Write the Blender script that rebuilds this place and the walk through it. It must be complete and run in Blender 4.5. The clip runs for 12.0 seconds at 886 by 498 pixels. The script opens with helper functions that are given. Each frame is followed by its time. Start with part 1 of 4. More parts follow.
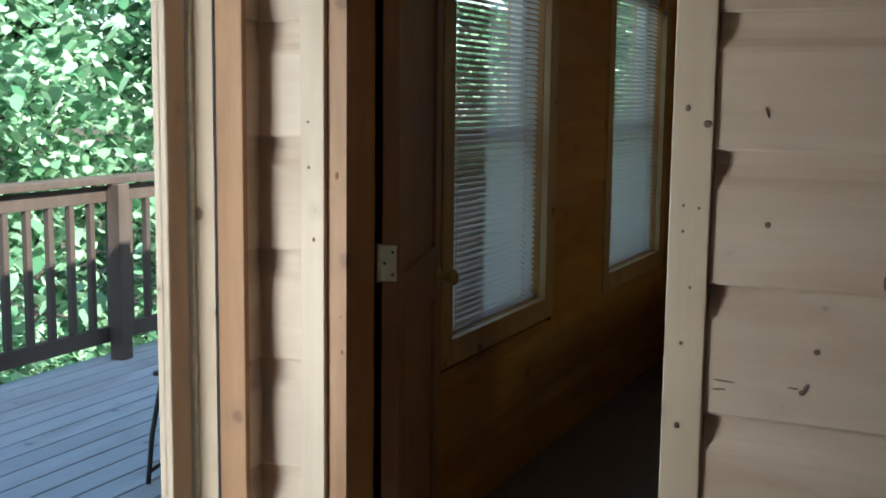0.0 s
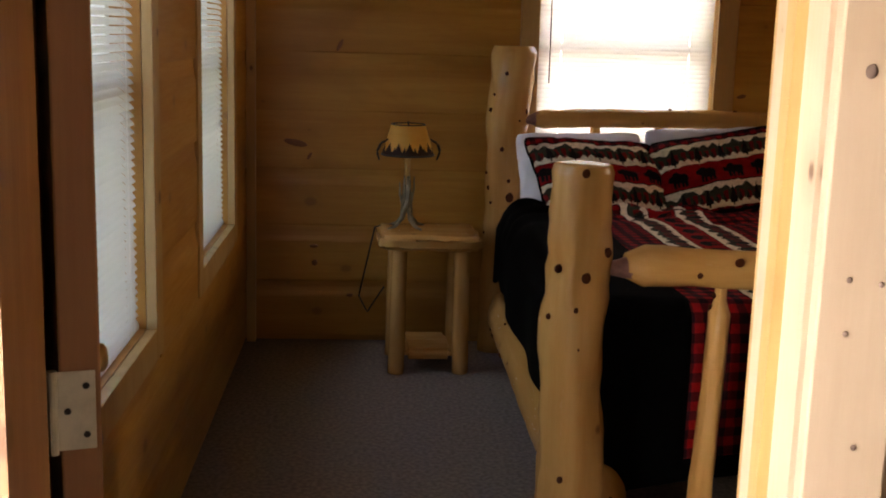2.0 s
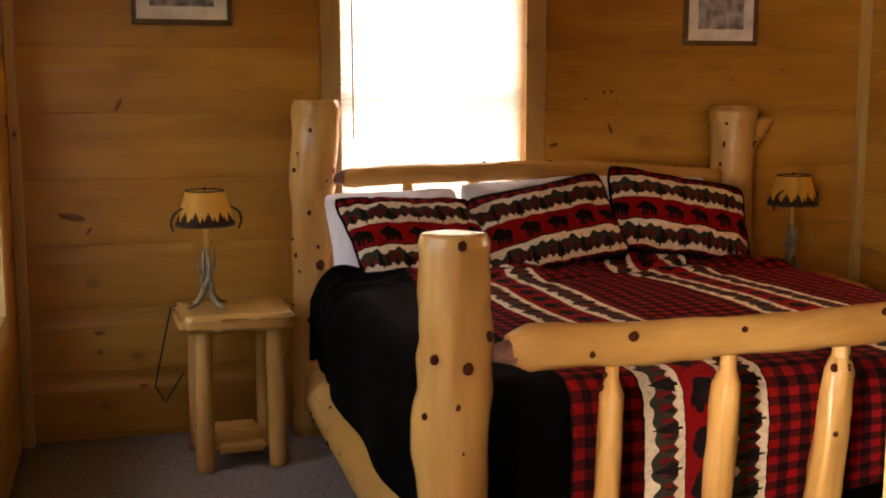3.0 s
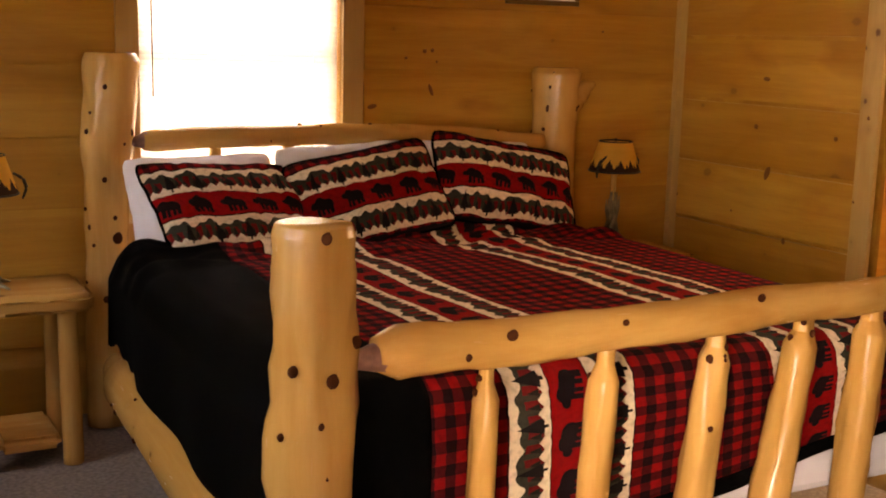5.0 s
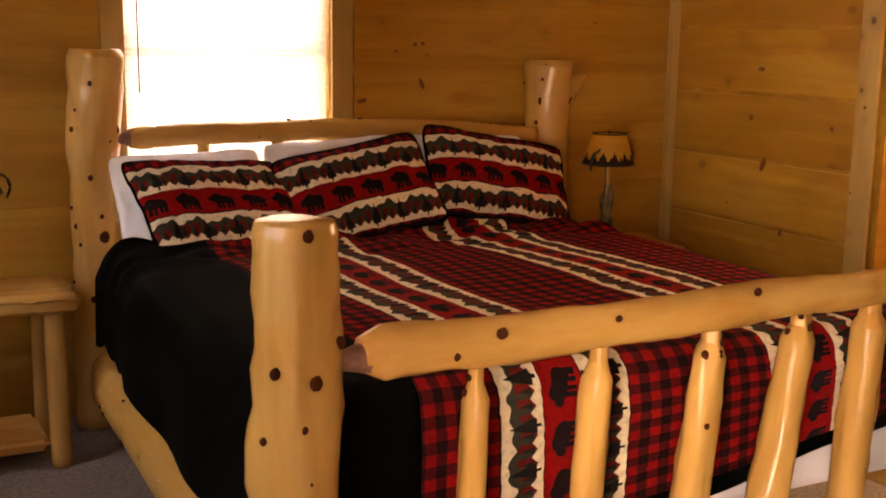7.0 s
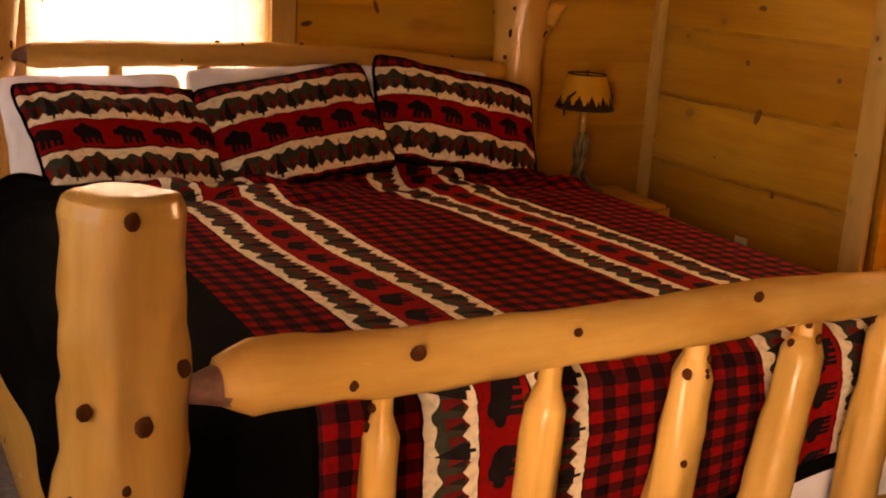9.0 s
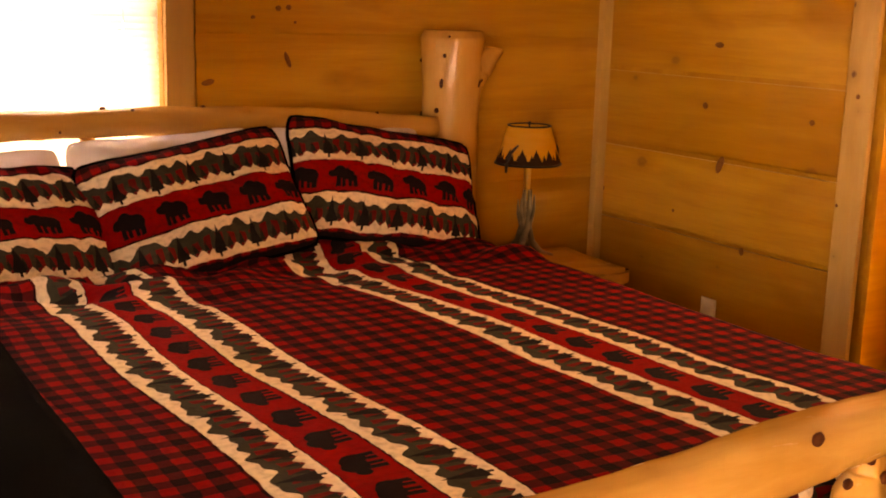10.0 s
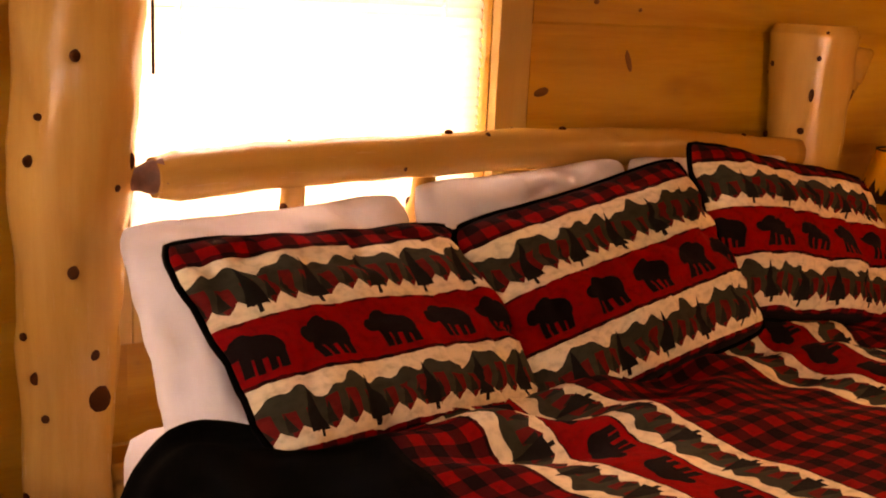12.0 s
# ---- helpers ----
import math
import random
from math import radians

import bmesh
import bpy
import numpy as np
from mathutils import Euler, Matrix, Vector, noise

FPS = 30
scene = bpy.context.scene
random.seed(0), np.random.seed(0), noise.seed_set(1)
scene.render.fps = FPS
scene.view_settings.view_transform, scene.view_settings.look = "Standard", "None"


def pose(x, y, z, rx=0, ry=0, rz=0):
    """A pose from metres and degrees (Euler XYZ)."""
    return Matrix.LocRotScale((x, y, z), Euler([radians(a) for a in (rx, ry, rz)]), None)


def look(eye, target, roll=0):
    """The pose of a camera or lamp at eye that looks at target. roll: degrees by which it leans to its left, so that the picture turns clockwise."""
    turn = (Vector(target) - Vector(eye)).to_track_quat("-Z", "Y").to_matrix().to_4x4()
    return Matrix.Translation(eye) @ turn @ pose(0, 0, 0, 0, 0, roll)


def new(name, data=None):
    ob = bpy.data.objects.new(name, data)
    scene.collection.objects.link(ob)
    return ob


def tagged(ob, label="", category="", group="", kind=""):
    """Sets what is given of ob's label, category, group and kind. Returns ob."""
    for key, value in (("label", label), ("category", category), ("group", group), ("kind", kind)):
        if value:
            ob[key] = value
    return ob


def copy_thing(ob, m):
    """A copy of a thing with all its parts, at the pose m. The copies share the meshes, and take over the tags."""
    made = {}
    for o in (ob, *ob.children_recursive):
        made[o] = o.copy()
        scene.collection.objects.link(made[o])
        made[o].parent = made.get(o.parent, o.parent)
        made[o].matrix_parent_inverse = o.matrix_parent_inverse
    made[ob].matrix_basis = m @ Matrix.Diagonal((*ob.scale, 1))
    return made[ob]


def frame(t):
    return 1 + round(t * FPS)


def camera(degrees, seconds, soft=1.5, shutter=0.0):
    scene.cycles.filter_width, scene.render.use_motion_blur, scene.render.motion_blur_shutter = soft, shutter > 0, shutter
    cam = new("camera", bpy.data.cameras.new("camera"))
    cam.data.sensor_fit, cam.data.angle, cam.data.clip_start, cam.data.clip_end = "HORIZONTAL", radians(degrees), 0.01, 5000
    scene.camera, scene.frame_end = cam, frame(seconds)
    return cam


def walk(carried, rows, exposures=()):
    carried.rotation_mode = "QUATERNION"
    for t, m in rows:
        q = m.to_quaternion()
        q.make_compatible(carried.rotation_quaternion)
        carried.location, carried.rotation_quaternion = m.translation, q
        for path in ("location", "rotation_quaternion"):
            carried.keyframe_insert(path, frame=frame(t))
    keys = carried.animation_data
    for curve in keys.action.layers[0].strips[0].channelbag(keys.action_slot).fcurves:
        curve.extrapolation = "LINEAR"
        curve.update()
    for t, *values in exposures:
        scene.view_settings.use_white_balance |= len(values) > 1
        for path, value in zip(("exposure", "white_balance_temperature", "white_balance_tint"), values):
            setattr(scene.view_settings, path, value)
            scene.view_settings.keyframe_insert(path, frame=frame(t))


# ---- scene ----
LENS = 42.3
PATH = [
    (0, (0.543, 0.121, 1.487), (-0.299, 1.916, 1.222), 0.7),
    (0.5, (0.216, 0.422, 1.492), (-0.360, 2.301, 1.119), 1.8),
    (1, (-0.108, 0.695, 1.518), (-0.292, 2.636, 1.074), 1.8),
    (1.3, (-0.216, 0.881, 1.52), (-0.376, 2.828, 1.09), -1.0),
    (1.5, (-0.295, 1.072, 1.498), (-0.388, 3.037, 1.136), 0.1),
    (1.9, (-0.432, 1.31, 1.491), (-0.35, 3.27, 1.098), 2.4),
    (2, (-0.461, 1.391, 1.493), (-0.33, 3.352, 1.121), 1.7),
    (2.5, (-0.595, 1.622, 1.481), (-0.149, 3.532, 1.09), 1.9),
    (3, (-0.597, 1.875, 1.488), (-0.064, 3.783, 1.21), 0.0),
    (3.5, (-0.613, 2.058, 1.488), (0.008, 3.929, 1.148), 1.5),
    (3.7, (-0.63, 2.109, 1.5), (0.061, 3.952, 1.147), 1.0),
    (5.3, (-0.639, 2.259, 1.507), (0.254, 4.014, 1.155), 1.6),
    (5.5, (-0.644, 2.263, 1.507), (0.22, 4.031, 1.148), 1.7),
    (6, (-0.618, 2.278, 1.494), (0.239, 4.045, 1.115), 1.7),
    (6.5, (-0.607, 2.279, 1.503), (0.288, 4.028, 1.13), 0.1),
    (7, (-0.591, 2.297, 1.5), (0.3, 4.05, 1.137), 0.9),
    (7.2, (-0.574, 2.318, 1.491), (0.277, 4.089, 1.12), 0.7),
    (8.8, (-0.298, 2.64, 1.48), (0.511, 4.417, 1.047), 4.0),
    (9, (-0.238, 2.766, 1.484), (0.682, 4.474, 0.998), 3.7),
    (9.5, (-0.078, 3.016, 1.474), (0.956, 4.686, 1.097), 1.1),
    (10, (0.001, 3.26, 1.484), (1.037, 4.921, 1.073), 1.6),
    (10.5, (-0.139, 3.546, 1.48), (1.066, 5.099, 1.113), 0.5),
    (11, (-0.268, 3.964, 1.479), (0.936, 5.507, 1.068), 1.1),
    (11.5, (-0.357, 4.413, 1.507), (0.769, 6.017, 1.109), 1.2),
    (12, (-0.472, 4.84, 1.429), (0.72, 6.389, 1.003), 2.8),
]
cam = camera(LENS, 12.0, soft=1.9)
walk(cam, [(t, look(eye, target, roll)) for t, eye, target, roll in PATH],
     exposures=[(0, 1.75, 5900, 2), (0.5, 2.05, 6000, 8), (1.0, 2.55, 6600, 20), (1.5, 2.75, 7100, 21), (2.0, 3.3, 7700, 21), (2.5, 3.6, 8100, 23), (3.0, 4.15, 9500, 27),
                (3.5, 4.4, 10300, 27), (5.5, 4.35, 11300, 33), (7.0, 4.3, 12000, 35), (9.0, 4.08, 19000, 46), (9.5, 4.55, 21500, 48), (10.5, 4.85, 27000, 53), (12.0, 4.65, 26000, 54)])

# ---- plan, in metres ----
XL, XR = -1.06, 2.97            # bedroom side walls
YH = 6.84                       # headboard wall
YP, YB = 2.465, 2.585           # partition, both faces
HC = 2.44                       # ceilings
LX1, LY0 = 4.2, -3.0            # living room, far sides
LAP, LAP0 = 0.272, 0.025        # board pitch and lowest joint
DX0, DX1, DH = -0.80, -0.035, 2.04   # bedroom door opening
EY0, EY1 = 1.42, 2.375           # deck door opening in the outer wall
OUT = 0.16                      # outer wall's thickness

# ---- light ----
world = bpy.data.worlds.new("sky")
scene.world = world
world.use_nodes = True
sky = world.node_tree.nodes.new("ShaderNodeTexSky")
sky.sky_type, sky.sun_disc = "NISHITA", False
sky.sun_elevation, sky.sun_rotation = radians(40), radians(105)
world.node_tree.links.new(sky.outputs[0], world.node_tree.nodes["Background"].inputs[0])
world.node_tree.nodes["Background"].inputs[1].default_value = 0.15
sun = new("sun", bpy.data.lights.new("sun", "SUN"))
sun.data.energy, sun.data.angle, sun.data.color = 5.0, radians(0.6), (1, 0.95, 0.86)
sun.matrix_world = look((9, -2, 12), (9 - 7.0, -2 + 2.4, 12 - 6.2))


def window_light(name, place, target, w, h, power, color=(1, 1, 1)):
    ob = new(name, bpy.data.lights.new(name, "AREA"))
    ob.data.shape, ob.data.size, ob.data.size_y, ob.data.energy, ob.data.color = "RECTANGLE", w, h, power, color
    ob.matrix_world = look(place, target)
    return ob


window_light("window_daylight_head", (0.75, YH + 0.55, 1.5), (0.75, 0, 1.5), 0.9, 1.25, 2.2, (1, 0.97, 0.92))
window_light("window_daylight_side", (XL - 0.75, 3.95, 2.2), (XL + 0.5, 3.95, 0.9), 0.9, 0.6, 0.55, (0.9, 1, 0.97))
window_light("window_daylight_side", (XL - 0.75, 5.80, 2.2), (XL + 0.5, 5.80, 0.9), 0.9, 0.6, 0.55, (0.9, 1, 0.97))
window_light("deck_door_daylight", (XL - OUT - 0.10, 1.60, 1.05), (0.3, 2.7, 1.0), 0.36, 1.9, 4.6, (0.97, 1, 0.97))
# added fill lamp inside the unseen living room; its south wall has no window
window_light("living_room_fill", (0.3, LY0 + 0.05, 1.45), (0.1, 9, 1.2), 2.0, 1.4, 1.1, (1, 0.98, 0.95))
window_light("bath_window_daylight", (4.5, 5.0, 1.75), (0, 5.5, 1.2), 0.7, 0.9, 4, (1, 0.88, 0.68))


# ---- node helpers ----
class E:
    """A number in a node tree, with the usual arithmetic."""
    tree = None

    def __init__(self, s):
        self.s = s

    @staticmethod
    def op(kind, *args, clamp=False):
        n = E.tree.nodes.new("ShaderNodeMath")
        n.operation, n.use_clamp = kind, clamp
        for i, a in enumerate(args):
            if isinstance(a, E):
                E.tree.links.new(a.s, n.inputs[i])
            else:
                n.inputs[i].default_value = a
        return E(n.outputs[0])

    def __add__(self, o): return E.op("ADD", self, o)
    def __radd__(self, o): return E.op("ADD", o, self)
    def __sub__(self, o): return E.op("SUBTRACT", self, o)
    def __rsub__(self, o): return E.op("SUBTRACT", o, self)
    def __mul__(self, o): return E.op("MULTIPLY", self, o)
    def __rmul__(self, o): return E.op("MULTIPLY", o, self)
    def __truediv__(self, o): return E.op("DIVIDE", self, o)
    def __lt__(self, o): return E.op("LESS_THAN", self, o)
    def __gt__(self, o): return E.op("GREATER_THAN", self, o)
    def __and__(self, o): return E.op("MULTIPLY", self, o)
    def __or__(self, o): return E.op("MAXIMUM", self, o)
    def abs(self): return E.op("ABSOLUTE", self)
    def frac(self): return E.op("FRACT", self)
    def floor(self): return E.op("FLOOR", self)
    def sin(self): return E.op("SINE", self)
    def step(self, a, b):
        n = E.tree.nodes.new("ShaderNodeMapRange")
        n.interpolation_type = "SMOOTHSTEP"
        E.tree.links.new(self.s, n.inputs[0])
        n.inputs[1].default_value, n.inputs[2].default_value = a, b
        return E(n.outputs[0])


def lk(a, b):
    E.tree.links.new(a.s if isinstance(a, E) else a, b)


def node(kind, **props):
    n = E.tree.nodes.new("ShaderNode" + kind)
    for k, v in props.items():
        n.inputs[k].default_value = v
    return n


def mix(fac, a, b):
    n = E.tree.nodes.new("ShaderNodeMix")
    n.data_type = "RGBA"
    for s, v in ((n.inputs[0], fac), (n.inputs[6], a), (n.inputs[7], b)):
        if isinstance(v, E):
            lk(v, s)
        elif isinstance(v, (int, float)):
            s.default_value = v
        elif isinstance(v, (tuple, list)):
            s.default_value = (*v, 1)
        else:
            lk(v, s)
    return n.outputs[2]


def tex(kind, vec, scale, **props):
    n = node("Tex" + kind, **props)
    n.inputs["Scale"].default_value = scale
    lk(vec, n.inputs["Vector"])
    return n


def coords(scale=(1, 1, 1), uv=False, shift=True):
    """Object or UV coordinates, stretched, and moved about from object to object."""
    c = node("TexCoord")
    m = node("Mapping")
    m.inputs["Scale"].default_value = scale
    lk(c.outputs["UV" if uv else "Object"], m.inputs["Vector"])
    if shift:
        info = node("ObjectInfo")
        v = node("CombineXYZ")
        for i, k in enumerate((37.0, 19.0, 53.0)):
            lk(E(info.outputs["Random"]) * k, v.inputs[i])
        lk(v.outputs[0], m.inputs["Location"])
    return m.outputs[0]


MATS = {}


def material(name, rough=0.5, metal=0.0):
    m = bpy.data.materials.new(name)
    m.use_nodes = True
    E.tree = m.node_tree
    b = m.node_tree.nodes["Principled BSDF"]
    b.inputs["Roughness"].default_value, b.inputs["Metallic"].default_value = rough, metal
    MATS[name] = m
    return m, b


def bump(b, height, strength=0.3, dist=0.002):
    n = node("Bump", Strength=strength, Distance=dist)
    lk(height, n.inputs["Height"])
    lk(n.outputs[0], b.inputs["Normal"])


def plain(name, color, rough=0.5, metal=0.0, vary=0.15, scale=14, relief=0.1):
    m, b = material(name, rough, metal)
    v = coords(shift=False)
    n = tex("Noise", v, scale, Detail=5.0)
    f = tex("Noise", v, scale * 9, Detail=3.0)
    c = mix(E(n.outputs[0]).step(0.3, 0.7), [x * (1 - vary) for x in color], [min(1, x * (1 + vary)) for x in color])
    lk(c, b.inputs["Base Color"])
    if relief:
        bump(b, f.outputs[0], relief)
    if rough > 0.9:
        b.inputs["Specular IOR Level"].default_value = 0.03
    return m


def pine(name, light, dark, knot, rough, axis=0, knots=1.0, across=9.0, spec=0.5, cell=(3.4, 3.4, 3.4), size=0.09):
    """Sawn or turned pine with grain along one axis, and knots."""
    m, b = material(name, rough)
    s = [across, across, across]
    s[axis] = across * 0.07
    v = coords(tuple(s))
    wave = tex("Noise", v, 1.0, Detail=6.0, Roughness=0.6, Distortion=0.6)
    fine = tex("Noise", v, 9.0, Detail=4.0, Roughness=0.7)
    flat = node("SeparateXYZ")
    lk(coords(cell), flat.inputs[0])
    o = [q for q in range(3) if q != axis]
    pair = node("CombineXYZ")
    lk(flat.outputs[axis], pair.inputs[0])
    lk(E(flat.outputs[o[0]]) + E(flat.outputs[o[1]]), pair.inputs[1])
    vor = tex("Voronoi", pair.outputs[0], 1.0)
    vor.voronoi_dimensions = "2D"
    vor.inputs["Randomness"].default_value = 1.0
    pick = node("SeparateColor")
    lk(vor.outputs["Color"], pick.inputs[0])
    d = E(vor.outputs["Distance"]) + (E(pick.outputs[0]) * E(pick.outputs[0]) * -size) + (E(fine.outputs[0]) - 0.5) * 0.07
    spot = 1.0 - d.step(-0.035, 0.012)
    halo = 1.0 - d.step(-0.02, 0.16)
    big = tex("Noise", coords((1.3, 1.3, 1.3)), 1.0, Detail=2.0)
    info = node("ObjectInfo")
    grain = (E(wave.outputs[0]) * 0.75 + E(fine.outputs[0]) * 0.25).step(0.28, 0.72)
    c = mix(grain, light, dark)
    c = mix(E(big.outputs[0]).step(0.35, 0.75) * 0.35, c, [x * 0.8 for x in dark])
    streak = tex("Noise", coords(tuple(2.2 if q != axis else 0.9 for q in range(3))), 1.0, Detail=3.0, Distortion=1.5)
    c = mix(E(streak.outputs[0]).step(0.5, 0.7) * 0.55, c, [x * y for x, y in zip(dark, (0.72, 0.6, 0.5))])
    c = mix(E(info.outputs["Random"]) * 0.4, c, [x * 0.75 for x in dark])
    c = mix(halo * 0.45 * knots, c, [x * 0.62 for x in dark])
    c = mix(spot * knots, c, knot)
    lk(c, b.inputs["Base Color"])
    lk(E(fine.outputs[0]) * 0.2 + (rough - 0.1), b.inputs["Roughness"])
    b.inputs["Specular IOR Level"].default_value = spec
    bump(b, E(wave.outputs[0]) * 0.4 + E(fine.outputs[0]) * 0.3, 0.18)
    return m


pine("pine_board", (0.60, 0.315, 0.058), (0.41, 0.17, 0.020), (0.12, 0.038, 0.012), 0.40, 0, knots=0.45, cell=(2.5, 0.01, 3.6), size=0.09)
pine("pine_pale", (0.66, 0.51, 0.39), (0.56, 0.41, 0.30), (0.13, 0.08, 0.055), 0.55, 0, knots=0.5, cell=(2.6, 0.01, 3.4), size=0.08)
pine("pine_trim_pale", (0.62, 0.48, 0.35), (0.53, 0.39, 0.27), (0.14, 0.07, 0.04), 0.5, 2, across=14, cell=(5, 5, 4.2), size=0.085)
pine("pine_trim", (0.60, 0.40, 0.18), (0.50, 0.30, 0.105), (0.14, 0.06, 0.03), 0.45, 2, across=14, cell=(5, 5, 4.2), size=0.085)
pine("pine_log", (0.69, 0.405, 0.14), (0.54, 0.265, 0.073), (0.11, 0.045, 0.02), 0.24, 2, knots=0.6, across=10, size=0.05)
pine("pine_log_lying", (0.69, 0.405, 0.14), (0.54, 0.265, 0.073), (0.11, 0.045, 0.02), 0.24, 0, knots=0.6, across=10, size=0.05)
pine("pine_log_deep", (0.69, 0.405, 0.14), (0.54, 0.265, 0.073), (0.11, 0.045, 0.02), 0.24, 1, knots=0.6, across=10, size=0.05)
pine("door_wood", (0.41, 0.205, 0.088), (0.30, 0.14, 0.058), (0.10, 0.04, 0.02), 0.5, 2, knots=0.5, across=16)
pine("deck_wood", (0.30, 0.29, 0.26), (0.19, 0.18, 0.165), (0.08, 0.07, 0.06), 0.8, 0, knots=0.4, across=12)
pine("deck_wood_y", (0.50, 0.51, 0.51), (0.38, 0.39, 0.40), (0.08, 0.07, 0.06), 0.8, 1, knots=0.4, across=12)
pine("rail_wood", (0.090, 0.062, 0.045), (0.058, 0.042, 0.032), (0.04, 0.02, 0.015), 0.7, 2, knots=0.2)
plain("knot", (0.075, 0.022, 0.009), 0.92, 0, 0.3, 60)
plain("board_knot", (0.19, 0.07, 0.02), 0.6, 0, 0.4, 90)
plain("grey_knot", (0.17, 0.11, 0.085), 0.85, 0, 0.4, 80)
plain("end_grain", (0.20, 0.085, 0.06), 0.6, 0, 0.3, 40)
plain("carpet", (0.235, 0.20, 0.175), 0.95, 0, 0.22, 60, 0.8)
plain("ceiling_paint", (0.62, 0.45, 0.27), 0.7)
plain("iron", (0.03, 0.022, 0.02), 0.5, 0.6)
plain("shingle", (0.08, 0.075, 0.07), 0.9)
plain("black_fleece", (0.0018, 0.0017, 0.0018), 0.95, 0, 0.3, 50, 0.5)
plain("white_linen", (0.72, 0.70, 0.74), 0.85, 0, 0.05, 6, 0.3)
plain("brass", (0.55, 0.38, 0.16), 0.28, 1.0, 0.1)
plain("hinge_metal", (0.62, 0.58, 0.46), 0.42, 0.7, 0.12, 30)
plain("antler", (0.20, 0.17, 0.105), 0.6, 0, 0.4, 18)
plain("dark_metal", (0.03, 0.02, 0.015), 0.5, 0.3)
plain("outlet_plastic", (0.75, 0.72, 0.66), 0.4)
plain("vinyl_frame", (0.72, 0.72, 0.70), 0.4)
plain("weather_strip", (0.02, 0.02, 0.025), 0.8)
plain("bark", (0.07, 0.055, 0.045), 0.9, 0, 0.4, 8, 0.8)
plain("soil", (0.09, 0.075, 0.05), 0.95, 0, 0.5, 1.5, 0.6)

m, b = material("slat_vinyl", 0.5)
n = node("BsdfTranslucent")
n.inputs[0].default_value = (0.85, 0.83, 0.80, 1)
b.inputs["Base Color"].default_value = (0.80, 0.79, 0.77, 1)
w = node("MixShader")
w.inputs[0].default_value = 0.45
lk(b.outputs[0], w.inputs[1])
lk(n.outputs[0], w.inputs[2])
lk(w.outputs[0], m.node_tree.nodes["Material Output"].inputs[0])

m, b = material("glass", 0.02)
b.inputs["Transmission Weight"].default_value = 1.0
b.inputs["IOR"].default_value = 1.02
b.inputs["Base Color"].default_value = (1, 1, 1, 1)


def leaf_material(name, c1, c2):
    m, b = material(name, 0.55)
    r = node("NewGeometry")
    c = mix(E(r.outputs["Random Per Island"]), c1, c2)
    lk(c, b.inputs["Base Color"])
    t = node("BsdfTranslucent")
    lk(c, t.inputs[0])
    w = node("MixShader")
    w.inputs[0].default_value = 0.4
    lk(b.outputs[0], w.inputs[1])
    lk(t.outputs[0], w.inputs[2])
    lk(w.outputs[0], m.node_tree.nodes["Material Output"].inputs[0])


leaf_material("leaf", (0.05, 0.17, 0.07), (0.44, 0.64, 0.40))


